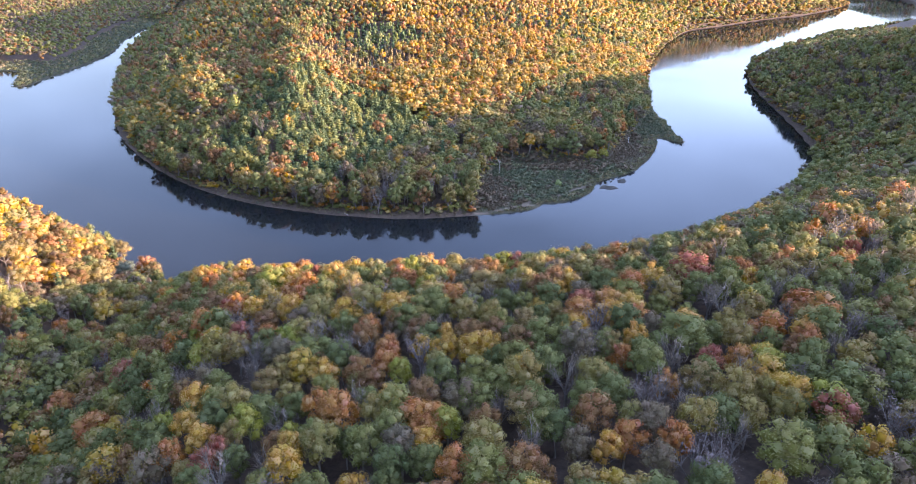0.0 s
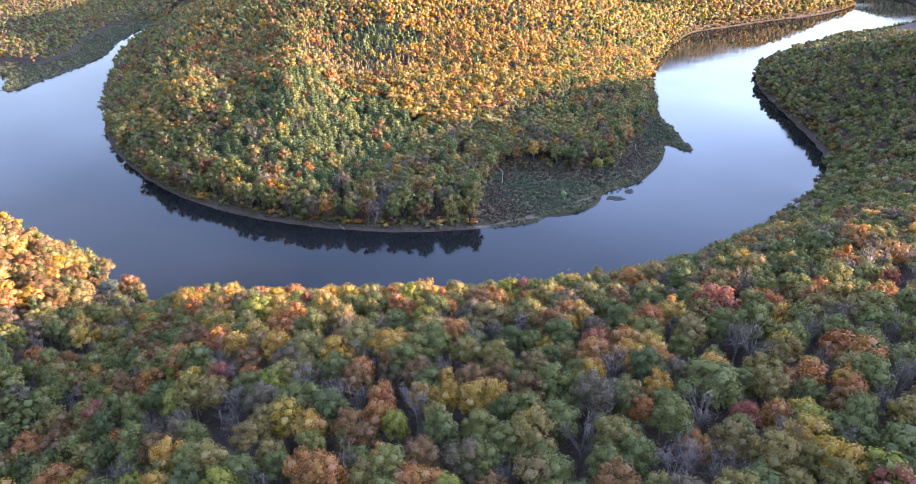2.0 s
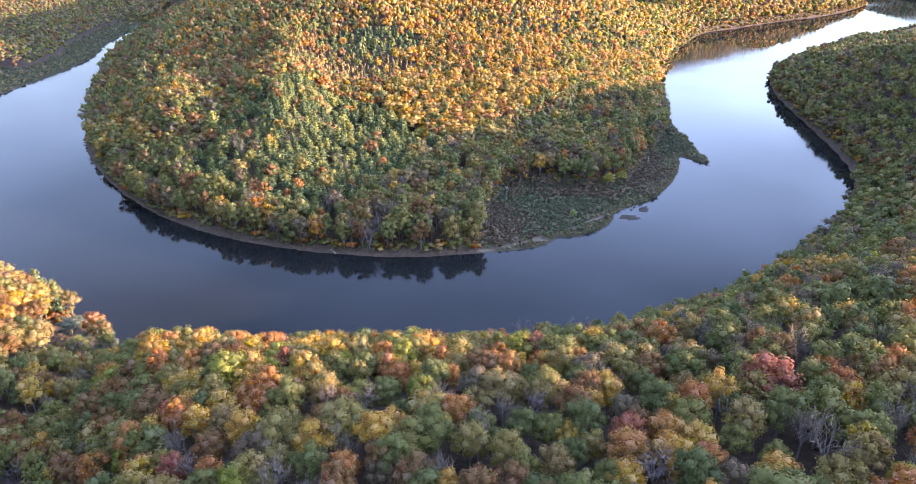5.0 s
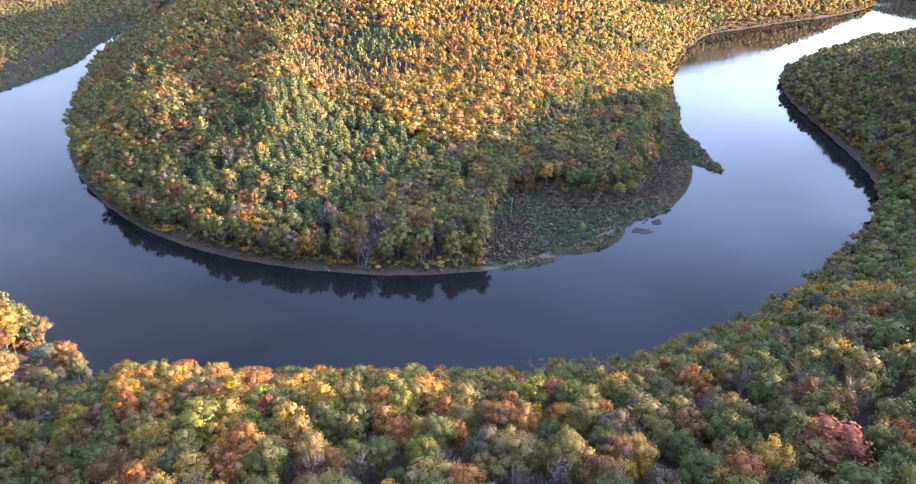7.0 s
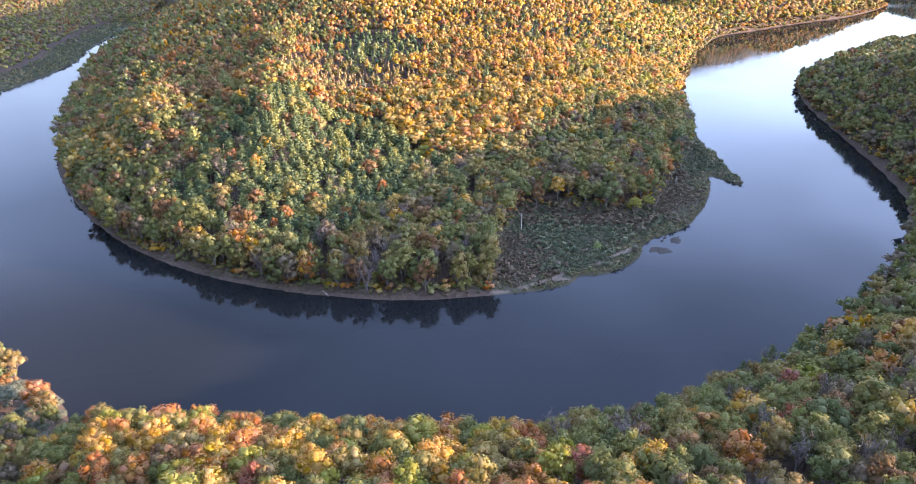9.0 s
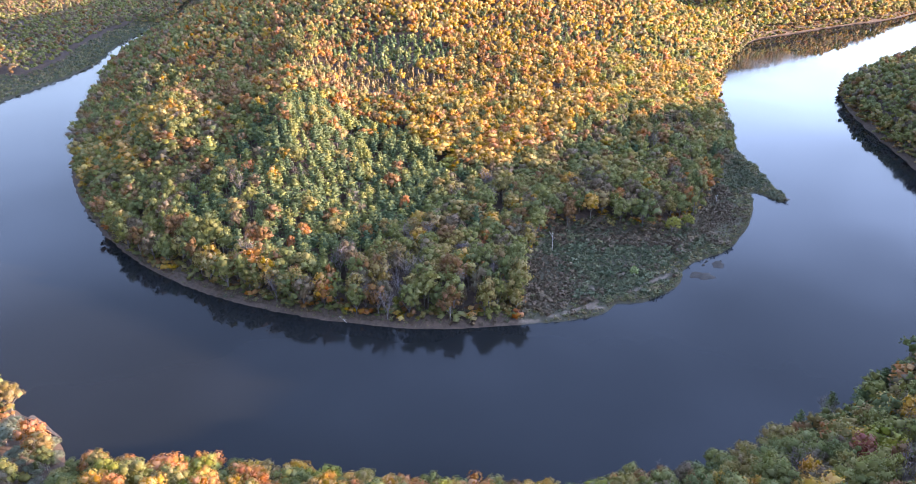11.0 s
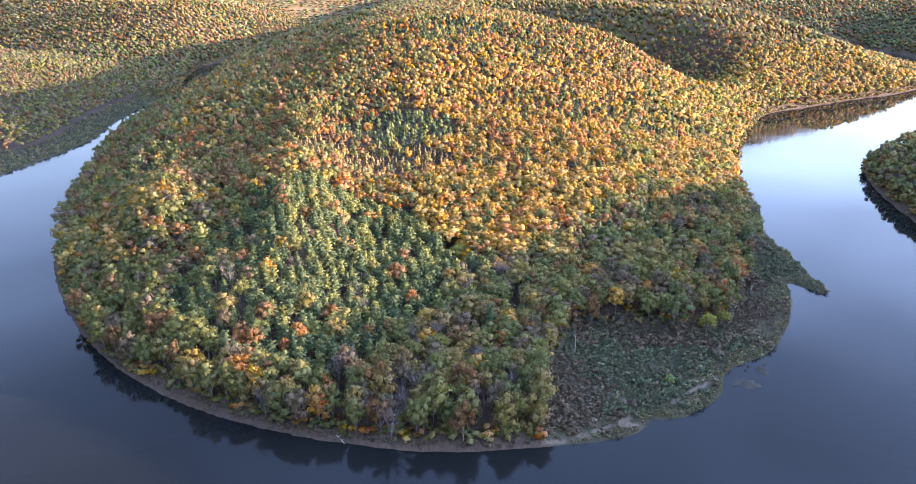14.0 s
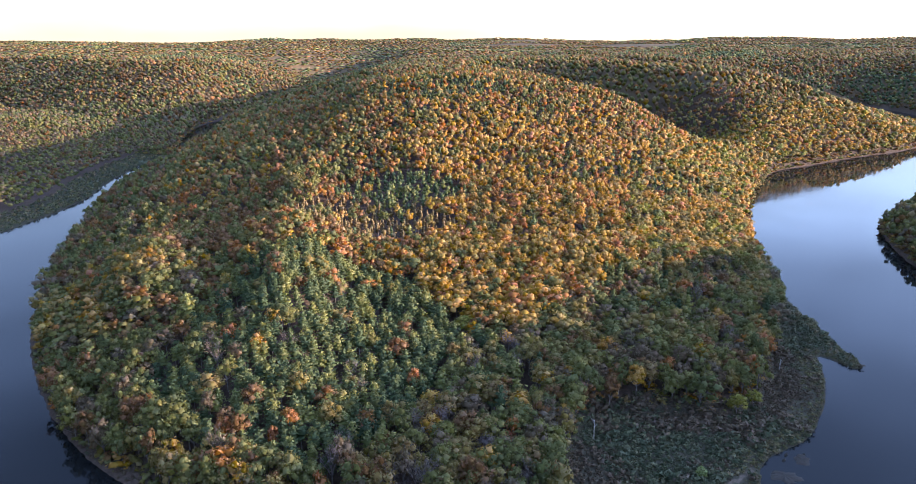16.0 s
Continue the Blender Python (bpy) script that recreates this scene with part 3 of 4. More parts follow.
    side = unit(np.cross(tip - at, r.normal(0, 1, (twigs, 3)))) * 0.05
    haze.add(np.stack([at - side, at + side, tip], 1).reshape(-1, 3), np.arange(3 * twigs).reshape(-1, 3))
    if leaves:
        on = r.integers(0, twigs, leaves)
        leaf_triangles(haze, tip[on] + r.normal(0, 0.25, (leaves, 3)), unit(tip[on] - (0, 0, 9)), 0.24, r)
    return wood.arrays(), haze.arrays()


def bush(seed, leaves, leaf=0.3):
    """A low rounded shrub about 2 m wide, leafy stems round a small dense middle."""
    r = np.random.default_rng(seed)
    s = Shape()
    q, _ = np.linalg.qr(r.normal(0, 1, (3, 3)))
    s.add((OCT_V @ q.T) * (0.5, 0.5, 0.32) + (0, 0, 0.36), OCT_F)
    d = unit(r.normal(0, 1, (leaves, 3)) * (1, 1, 0.9) + (0, 0, 0.45))
    leaf_triangles(s, d * (1.0, 1.0, 0.75) * r.uniform(0.6, 1.12, (leaves, 1)) + (0, 0, 0.5), d, leaf, r)
    return s.arrays()


BROAD_NEAR = [broadleaf(100 + k, 18, 760, 0.34, 0.74) for k in range(8)]
BROAD_FINE = [broadleaf(110 + k, 22, 2000, 0.22, 0.76) for k in range(9)]
BROAD_SHORE = [broadleaf(190 + k, 16, 740, 0.31, 0.76) for k in range(8)]
BROAD_MID = [broadleaf(120 + k, 12, 260, 0.5, 0.74) for k in range(8)]
BROAD_FAR = [broadleaf(140 + k, 7, 72, 0.72, 0.78) for k in range(8)]
BROAD_LOW = [broadleaf(180 + k, 4, 20, 0.95, 0.88) for k in range(8)]
SPARSE_MID = [bare(160 + k, 170, 240) for k in range(4)]
PINE_MID = [tufted_pine(200 + k, 4, 24, 150, 0.66, 3.7) for k in range(9)]
LARCH_MID = [pine(220 + k, 6, 50, 1.9, 0.2) for k in range(3)]
PINE_FAR = [tufted_pine(240 + k, 2, 9, 26, 0.95, 3.7) for k in range(5)]
BARE_NEAR = [bare(260 + k, 330) for k in range(5)]
TUSSOCK = [bush(320 + k, 16, 0.4) for k in range(6)]
SHRUB = [bush(300 + k, 30, 0.33) for k in range(6)]


NOTHING = (np.zeros((0, 3)), np.zeros((0, 3), int), np.zeros((0, 3)))


def lump_shapes(seed, n):
    out = []
    for k in range(n):
        r = np.random.default_rng(seed + k)
        crown = Shape()
        for m, wide in (((0, 0, 9.5), 4.6), ((r.uniform(-2.6, 2.6), r.uniform(-2.6, 2.6), 11.5), 3.0)):
            q = r.uniform(0, 6.28)
            turn = np.array(((np.cos(q), -np.sin(q), 0), (np.sin(q), np.cos(q), 0), (0, 0, 1)))
            crown.add((OCT_V @ turn.T) * r.uniform(0.75, 1.25, (6, 1)) * wide + m, OCT_F)
        out.append((NOTHING, crown.arrays()))
    return out


LUMPS = dict(broad=lump_shapes(400, 6), pine=lump_shapes(420, 4))
SPECKS = dict(broad=[(NOTHING, (c[0][:6], c[1][:8], c[2][:6])) for _, c in LUMPS["broad"]])


# ---------------------------------------------------------------- where the trees stand
def scatter(x0, x1, y0, y1, step, seed):
    """Spots at about that spacing over a rectangle, in no rows."""
    r = np.random.default_rng(seed)
    cx, cy = (x0 + x1) / 2, (y0 + y1) / 2
    reach = math.hypot(x1 - x0, y1 - y0) / 2 + step
    a = np.arange(-reach, reach, step)
    b = np.arange(-reach, reach, step * 0.9)
    X, Y = np.meshgrid(a, b)
    X = X + (np.arange(len(b)) % 2)[:, None] * step * 0.5
    u, v = X.ravel(), Y.ravel()
    c, s = math.cos(0.45 + 0.13 * seed), math.sin(0.45 + 0.13 * seed)
    x = cx + u * c - v * s + r.uniform(-0.44, 0.44, u.shape) * step
    y = cy + u * s + v * c + r.uniform(-0.44, 0.44, u.shape) * step
    keep = (x > x0) & (x < x1) & (y > y0) & (y < y1)
    return x[keep], y[keep]


def in_ellipse(x, y, cx, cy, rx, ry, turn=0.0):
    c, s = math.cos(turn), math.sin(turn)
    u, v = (x - cx) * c + (y - cy) * s, -(x - cx) * s + (y - cy) * c
    return (u / rx) ** 2 + (v / ry) ** 2


# mixes of leaf colour, by place; some put sun and shade into the colour
MIX = {
    "near": dict(green=0.42, olive=0.20, gold=0.08, orange=0.07, russet=0.06, red=0.012, dun=0.06, grey=0.06, lime=0.01, bare=0.06),
    "front": dict(green=0.40, olive=0.26, gold=0.05, orange=0.03, russet=0.08, dun=0.07, grey=0.08, bare=0.03),
    "vale": dict(green=0.52, olive=0.20, russet=0.11, dun=0.05, gold=0.06, orange=0.03, grey=0.03),
    "rim": dict(green=0.52, olive=0.10, russet=0.25, dun=0.13),
    "hill": dict(green=0.24, olive=0.20, gold=0.27, orange=0.18, russet=0.10, red=0.01),
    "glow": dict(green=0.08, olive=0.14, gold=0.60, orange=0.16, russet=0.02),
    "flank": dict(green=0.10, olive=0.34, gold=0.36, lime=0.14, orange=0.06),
    "shadowed": dict(green=0.44, olive=0.24, gold=0.04, orange=0.03, russet=0.08, dun=0.13, grey=0.04),
    "crest": dict(green=0.36, olive=0.23, gold=0.08, orange=0.12, russet=0.21),
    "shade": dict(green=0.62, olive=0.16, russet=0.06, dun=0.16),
    "west": dict(green=0.56, dun=0.30, russet=0.14),
    "back": dict(green=0.40, olive=0.28, gold=0.04, orange=0.05, russet=0.14, dun=0.09),
    "left": dict(green=0.16, olive=0.38, gold=0.24, orange=0.08, russet=0.14),
    "lit": dict(green=0.15, olive=0.20, gold=0.27, orange=0.19, lime=0.13, red=0.02, russet=0.04),
}


def choose(mix, n, r):
    names = list(mix)
    p = np.array([mix[k] for k in names])
    return np.array(names, object)[r.choice(len(names), n, p=p / p.sum())]


# trees that stand out, each at its own place: x, y, leaf colour, width
MARKED_SLOPE = [(-122, 215, "orange", 1.4), (-95, 181, "orange", 1.5), (-66, 161, "lime", 0.9), (1, 133, "gold", 0.9), (-30, 140, "gold", 0.85), (-10,
                147, "olive", 1.05), (-4, 165, "lime", 0.9), (-13, 190, "orange", 1.02), (1, 202, "orange", 0.85), (-45, 196, "orange", 0.9), (-39,
                211, "gold", 1.2), (-73, 216, "lime", 0.75), (-113, 252, "gold", 1.0), (9, 181, "gold", 0.8), (-71, 239, "russet", 1.5), (-36, 172,
                "olive", 1.0), (-48, 144, "red", 0.7), (-95, 210, "red", 1.25), (72, 163, "green", 1.9), (81, 149, "orange", 0.9), (88, 143, "red",
                0.5), (28, 157, "gold", 0.9), (48, 147, "orange", 0.5), (51, 190, "red", 1.1), (53, 120, "orange", 0.9), (39, 121, "gold", 0.8), (72,
                111, "green", 1.45), (101, 154, "orange", 1.0), (98, 166, "lime", 0.8), (64, 198, "gold", 0.85), (47, 206, "gold", 0.85), (106, 199,
                "orange", 1.1)]
MARKED_BARE = [(37, 149, 1.1), (-61, 183, 1.15), (57, 139, 1.05), (64, 134, 0.9), (43, 157, 0.9), (0, 189, 0.75), (89, 160, 0.95), (107, 151, 1.05),
                (-46, 176, 0.9), (19, 142, 0.9), (5, 162, 0.65), (-34, 150, 0.85), (-78, 170, 1.0)]
MARKED_POINT = [(-63, 493, "orange", 1.0), (-90, 489, "orange", 0.95), (-69, 484, "orange", 0.65), (-104, 474, "gold", 1.1), (-115, 477, "olive", 1.0),
                (6, 455, "olive", 1.25), (-14, 439, "lime", 0.55), (-5, 440, "olive", 1.0), (18, 436, "dun", 0.6), (90, 550, "gold", 1.3),
                (98, 524, "gold", 1.2), (84, 519, "russet", 1.2), (65, 527, "gold", 0.75), (29, 456, "orange", 0.7), (11, 439, "olive", 0.7),
                (-29, 459, "olive", 1.15), (-49, 460, "green", 1.25), (31.5, 481, "red", 0.95), (-10.5, 525, "orange", 0.95), (17, 587, "lime", 1.45),
                (144, 513, "lime", 1.15), (155, 519, "lime", 0.9), (43, 433, "olive", 0.75), (-38, 326, "gold", 0.62), (-75, 333, "orange", 0.85), (-108, 331, "green", 0.7)]
MARKED_PINE = [(-39, 558, 1.25), (-133, 583, 1.4), (-90, 572, 1.3), (-4, 607, 1.15), (-34, 566, 0.9), (-21, 603, 1.15), (-12, 597, 1.15), (4, 590, 1.1),
               (21, 520, 1.2), (29, 501, 1.15), (78, 729, 1.3), (-95.5, 483, 1.2), (-166, 379, 0.95), (-173, 384, 0.8), (-180, 391, 1.0), (200, 370, 0.95),
               (177, 357, 0.9), (151, 353, 0.8), (165, 356, 0.7), (218, 397, 0.9), (237, 413, 1.0), (135, 345, 0.7)]
MARKED_WILLOW = [(-139, 352, 1.0, 0.5), (-149, 351, 1.3, 0.72), (-130, 346, 0.75, 0.36), (-140, 342, 1.15, 0.58), (-150, 360, 0.9, 0.55), (-157, 343, 1.25, 0.74), (-133, 337, 0.9, 0.44),
                 (-128, 330, 0.85, 0.42), (-143, 332, 1.15, 0.62), (-134, 353, 0.7, 0.4), (-114.5, 340, 0.95, 0.55)]
MARKED_SPOTS = np.array([(-141, 364, 4.0)] + [(m[0], m[1], 5.5 * m[2]) for m in MARKED_WILLOW] + [(m[0], m[1], 4.3 * m[-1]) for m in MARKED_SLOPE + MARKED_BARE + MARKED_POINT] + [(m[0], m[1], 3.0 * m[2]) for m in MARKED_PINE])


class Grove:
    """Trees to be planted: arrays of place, kind, colour and size."""

    def __init__(self, x, y, z, kind, colour, wide, tall):
        self.x, self.y, self.z, self.kind, self.colour, self.wide, self.tall = x, y, z, kind, colour, wide, tall

    def only(self, keep):
        return Grove(*(a[keep] for a in (self.x, self.y, self.z, self.kind, self.colour, self.wide, self.tall)))


def plant(x, y, zone, seed, margin=2.0, front=0.0):
    """Drops the spots on water and open flats, and says what grows on the rest."""
    r = np.random.default_rng(seed)
    z, d, marsh = land_height(x, y)
    margin = margin + 1.2 * (x < -165) * (y > 500) * (y < 900) * (x > -330) - 1.0 * (x > 330) * (y > 640) * (y < 900)
    keep = zone(x, y, d) & (d > margin + front * soft(-170, -110, x) * soft(80, 40, x)) & (marsh < 0.35)
    for mx, my, mr in MARKED_SPOTS:
        keep &= np.hypot(x - mx, y - my) > mr
    x, y, z, d = x[keep], y[keep], z[keep], d[keep]
    n = len(x)
    kind = np.full(n, "broad", object)
    colour = choose(MIX["crest"], n, r)
    inner_side = line_distance(x, y, inner) < line_distance(x, y, outer)
    near = ~inner_side & (y < 480)
    colour[near] = choose(MIX["near"], near.sum(), r)
    # warm leaves where the sun strip lies, sunlight put into their colour
    low = near & (y > 222 + 6 * wave(x, y, 30, 37)) & (x < 42) & (x > -112)
    colour[low] = choose(MIX["lit"], low.sum(), r)
    # darker leaves for the unlit hollow, shade put into their colour
    vale = near & (x < -72) & (y < 282 + 8 * wave(x, y, 25, 39)) & (x > -185)
    colour[vale] = choose(MIX["vale"], vale.sum(), r)
    left = near & (x < -135) & ((y >= 296) | (x <= -185))
    colour[left] = choose(MIX["left"], left.sum(), r)
    # dark mix without gold: the east bank's shade is put into the leaves
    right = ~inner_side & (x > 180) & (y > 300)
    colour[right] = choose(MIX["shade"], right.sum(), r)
    # darker mix stands in for shade that the hill doesn't cast this far
    west = ~inner_side & (x < -300) & (y > 500)
    colour[west] = choose(MIX["west"], west.sum(), r)
    back = (y > 1330) & ~west
    colour[back] = choose(MIX["back"], back.sum(), r)
    # the wooded point, from its front edge to its crest
    front = inner_side & (y < 640)
    colour[front] = choose(MIX["front"], front.sum(), r)
    mid = inner_side & (y >= 590 + 50 * wave(x, y, 60, 31)) & (y < 1180)
    colour[mid] = choose(MIX["hill"], mid.sum(), r)
    # duller leaves on the west slope, its shade put into the colour
    dull = mid & (x + 40 * wave(x, y, 45, 35) < -40 - 0.12 * (y - 600))
    colour[dull] = choose(MIX["crest"], dull.sum(), r)
    # golder mixes here and on the flank put sunlight into the leaf colour
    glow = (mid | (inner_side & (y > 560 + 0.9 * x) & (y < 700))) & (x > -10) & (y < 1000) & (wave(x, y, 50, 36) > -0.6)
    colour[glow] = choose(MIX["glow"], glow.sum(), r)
    flank = inner_side & (x > 60) & (y > 690) & (d < 110)
    colour[flank] = choose(MIX["flank"], flank.sum(), r)
    # greener, browner leaves along the cast shadow's edge: shade put into the colour
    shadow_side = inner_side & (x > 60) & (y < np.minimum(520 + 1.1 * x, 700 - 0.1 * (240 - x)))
    colour[shadow_side] = choose(MIX["shadowed"], shadow_side.sum(), r)
    # darker mix colours in the shade of the rim that faces from the sun
    rim = inner_side & (x < -60) & (d < 70 + 25 * wave(x, y, 50, 32)) & (y > 480) & (y < 1150)
    colour[rim] = choose(MIX["rim"], rim.sum(), r)
    brown = inner_side & (in_ellipse(x, y, -178, 720, 50, 75) < 1)
    colour[brown] = choose(dict(russet=0.5, olive=0.2, green=0.3), brown.sum(), r)
    knob = inner_side & (in_ellipse(x, y, -205, 640, 38, 50) < 1)
    colour[knob] = choose(dict(gold=0.22, olive=0.42, orange=0.06, green=0.3), knob.sum(), r)

    def set_kind(mask, share, what, hue):
        m = mask & (r.uniform(0, 1, n) < share)
        kind[m], colour[m] = what, hue

    wob = 0.25 * wave(x, y, 26, 33)
    set_kind(inner_side & (in_ellipse(x, y, -60, 560, 76, 102, -0.1) + wob < 1) & (d > 28), 0.82, "pine", "pine")
    set_kind(inner_side & (in_ellipse(x, y, 12, 560, 45, 60) + wob < 1) & (d > 30), 0.4, "pine", "pine")
    set_kind(inner_side & (in_ellipse(x, y, -52, 745, 72, 42) + wob < 1), 0.85, "larch", "larch")
    set_kind(inner_side & (in_ellipse(x, y, -22, 817, 54, 34) + wob < 1), 0.92, "pine", "pine")
    set_kind(inner_side & (in_ellipse(x, y, 215, 895, 85, 58) + wob < 1), 0.45, "pine", "pine")
    set_kind(inner_side & (in_ellipse(x, y, 15, 1098, 115, 48) + wob < 1), 0.6, "pine", "pine")
    set_kind(inner_side & (in_ellipse(x, y, 170, 640, 75, 60) + wob < 1), 0.22, "pine", "pine")
    set_kind(inner_side & (y > 640) & (y < 1150), 0.06, "pine", "pine")
    set_kind(~inner_side & (x < -150) & (y < 520), 0.12, "pine", "pine")
    set_kind(~inner_side & (x > 120) & (d < 14) & (y < 480), 0.3, "pine", "pine")
    set_kind((y > 1500), 0.08, "pine", "pine")
    kind[(colour == "bare")] = "bare"
    thin = (colour == "grey") & (kind == "broad")
    kind[thin] = "sparse"
    wide = r.uniform(0.76, 1.22, n) * np.where(near, 1.06, 1.0)
    wide = wide * np.where(inner_side & (y > 640), 1.12, 1.0) * np.where(inner_side & (y > 720), 0.86, 1.0)
    tall = wide * r.uniform(0.9, 1.1, n) * 0.38 + r.uniform(0.5, 0.74, n)
    wide[flank] *= 1.2
    wide[left] *= 1.15
    tall[west & (y > 700) & (y < 1400)] *= 0.82
    big = (kind == "broad") & (r.uniform(0, 1, n) < 0.08)
    wide[big] *= 1.3
    con = (kind == "pine") | (kind == "larch")
    wide[con] = r.uniform(0.75, 1.2, con.sum())
    tall[con] = r.uniform(0.68, 1.0, con.sum())
    wide[inner_side & (y < 640) & ~con] *= 1.2
    edge = inner_side & (y < 560) & (d < 40) & ~con
    tall[edge] *= 1.16
    tall[con & (y > 700)] *= 0.86
    low_shore = near & (d < 22) & (x > -125) & (x < 60)
    tall[low_shore] *= np.where(d < 13, 0.76, 0.9)[low_shore]
    z = z - np.where(low_shore & (d < 13), 1.2, 0.0)
    tall[near & (d < 22) & (x > 60)] *= 0.9
    tall[near & con & (x > 60)] *= 0.78
    foot = inner_side & ((d < 20) & (y < 600) | (line_distance(x, y, MARSH_EDGE) < 15)) & ~con
    z = z - np.where(foot, np.where(d < 13, 5.0, 3.6), 0.0)
    tall[foot] *= 1.16
    return Grove(x, y, z, kind, colour, wide, tall)


def stuff_mesh(name, grove, shapes, seed, trunks=True):
    """Many trees joined into one mesh, coloured by tint and by one material a hue."""
    r = np.random.default_rng(seed)
    if shapes.get("sparse") is BROAD_FAR or shapes.get("sparse") is BROAD_LOW:
        grove.colour[(grove.colour == "grey") | (grove.colour == "bare")] = "russet"
        grove.kind[(grove.kind == "sparse") | (grove.kind == "bare")] = "broad"
    hues = sorted(set(grove.colour) - {"bare"})
    mats = [BARK, TWIG] + [LEAVES[h] for h in hues]
    V, F, M, T, O, base = [], [], [], [], [], 0
    for kind in sorted(set(grove.kind)):
        family = shapes[kind]
        rows = np.nonzero(grove.kind == kind)[0]
        which = r.integers(0, len(family), len(rows))
        for k, (wood, crown) in enumerate(family):
            ids = rows[which == k]
            if not len(ids):
                continue
            n = len(ids)
            a = r.uniform(0, 2 * np.pi, n)
            tint = r.uniform(0, 1, n)
            slot = np.array([1 if kind == "bare" else 2 + hues.index(c) for c in grove.colour[ids]])
            for (v, f, o), is_wood in ((wood, True), (crown, False)):
                if is_wood and not trunks:
                    continue
                c, s = np.cos(a)[:, None], np.sin(a)[:, None]
                w, t = grove.wide[ids][:, None], grove.tall[ids][:, None]
                xs = (v[:, 0] * c - v[:, 1] * s) * w + grove.x[ids][:, None]
                ys = (v[:, 0] * s + v[:, 1] * c) * w + grove.y[ids][:, None]
                zs = v[:, 2] * t + grove.z[ids][:, None]
                V.append(np.stack([xs, ys, zs], 2).reshape(-1, 3))
                O.append(np.stack([o[:, 0] * c - o[:, 1] * s, o[:, 0] * s + o[:, 1] * c, o[:, 2] + 0 * c], 2).reshape(-1, 3))
                F.append((f[None] + (np.arange(n) * len(v))[:, None, None] + base).reshape(-1, 3))
                M.append(np.zeros(n * len(f), int) if is_wood else np.repeat(slot, len(f)))
                T.append(np.repeat(tint, len(v)))
                base += n * len(v)
    return quick_mesh(name, np.vstack(V), np.vstack(F), mats, np.concatenate(M), True, np.vstack(O), tint=np.concatenate(T))


WORDS = {"green": "dark green", "olive": "olive and yellow-brown", "gold": "golden-yellow", "orange": "orange", "russet": "russet-brown",
         "red": "crimson-red", "grey": "sparse grey-brown", "lime": "bright yellow-green", "willow": "pale silvery-green", "pale": "pale green", "dun": "dull dun-brown"}
MESHES = {}


def shape_mesh(key, name, arrays, mat):
    if key not in MESHES:
        MESHES[key] = quick_mesh(name, arrays[0], arrays[1], [mat], out=arrays[2])
    return MESHES[key]


def part(name, mesh, parent, label=""):
    ob = new(name, mesh)
    ob.parent = parent
    return tagged(ob, label) if label else ob


def tree(kind, colour, shapes, k, x, y, z, wide, tall, turn, label="", group=""):
    """One tree as a thing: an Empty at its foot with trunk and crown."""
    wood, crown = shapes[k % len(shapes)]
    tag = (kind, colour, id(shapes), k % len(shapes))
    if kind in ("pine", "larch"):
        name, words, cat = kind + "_tree", "tall dark green pine with whorled boughs in the wood", "pine tree"
        if kind == "larch":
            words, cat = "slim golden-brown larch standing in a dense plantation", "larch tree"
    elif kind == "bare":
        name, words, cat = "bare_tree", "leafless grey tree with fine twigs among leafy ones", "bare tree"
    else:
        name, words, cat = "broadleaf_tree", "broadleaf tree with " + WORDS[colour] + " autumn leaves on the slope", "tree"
    root = new(name)
    root.empty_display_size = 0.5
    root.matrix_basis = pose(x, y, z, 0, 0, turn) @ Matrix.Diagonal((wide, wide, tall, 1))
    tagged(root, label or words, cat, group or kind + " trees of the valley")
    part("trunk", shape_mesh(("wood",) + tag, "trunk", wood, BARK), root)
    if kind == "bare":
        part("branch_spray", shape_mesh(("branches",) + tag, "branch_spray", crown, TWIG), root)
    else:
        part("crown", shape_mesh(("crown",) + tag, "crown", crown, LEAVES[colour]), root)
    return root


def as_things(grove, shapes, seed, group=""):
    r = np.random.default_rng(seed)
    for i in range(len(grove.x)):
        fam = shapes[grove.kind[i]]
        tree(grove.kind[i] if grove.kind[i] != "sparse" else "broad", grove.colour[i], fam, int(r.integers(0, 99)), grove.x[i], grove.y[i], grove.z[i],
             grove.wide[i], grove.tall[i], float(r.uniform(0, 360)), "", group)


def forest(name, label, grove, shapes, seed, trunks=True):
    ob = new(name, stuff_mesh(name, grove, shapes, seed, trunks))
    return tagged(ob, label, "forest", kind="stuff")


def plain_kinds(grove):
    """Bare and sparse trees read as russet ones from afar."""
    bare_ones = (grove.colour == "grey") | (grove.colour == "bare")
    grove.colour[bare_ones], grove.kind[bare_ones] = "russet", "broad"
    return grove


def split_nearest(grove, cx, cy, limits):
    """The trees nearest to a spot on the plan, so many of each kind, and the rest."""
    dist = np.hypot(grove.x - cx, grove.y - cy)
    chosen = np.zeros(len(dist), bool)
    for kinds, count in limits:
        ids = np.nonzero(np.isin(grove.kind, kinds))[0]
        chosen[ids[np.argsort(dist[ids])][:count]] = True
    return grove.only(chosen), grove.only(~chosen)


NEAR_SHAPES = dict(broad=BROAD_NEAR, sparse=SPARSE_MID, pine=PINE_MID, larch=LARCH_MID, bare=BARE_NEAR)
MID_SHAPES = dict(broad=BROAD_MID, sparse=SPARSE_MID, pine=PINE_MID, larch=LARCH_MID, bare=BARE_NEAR)
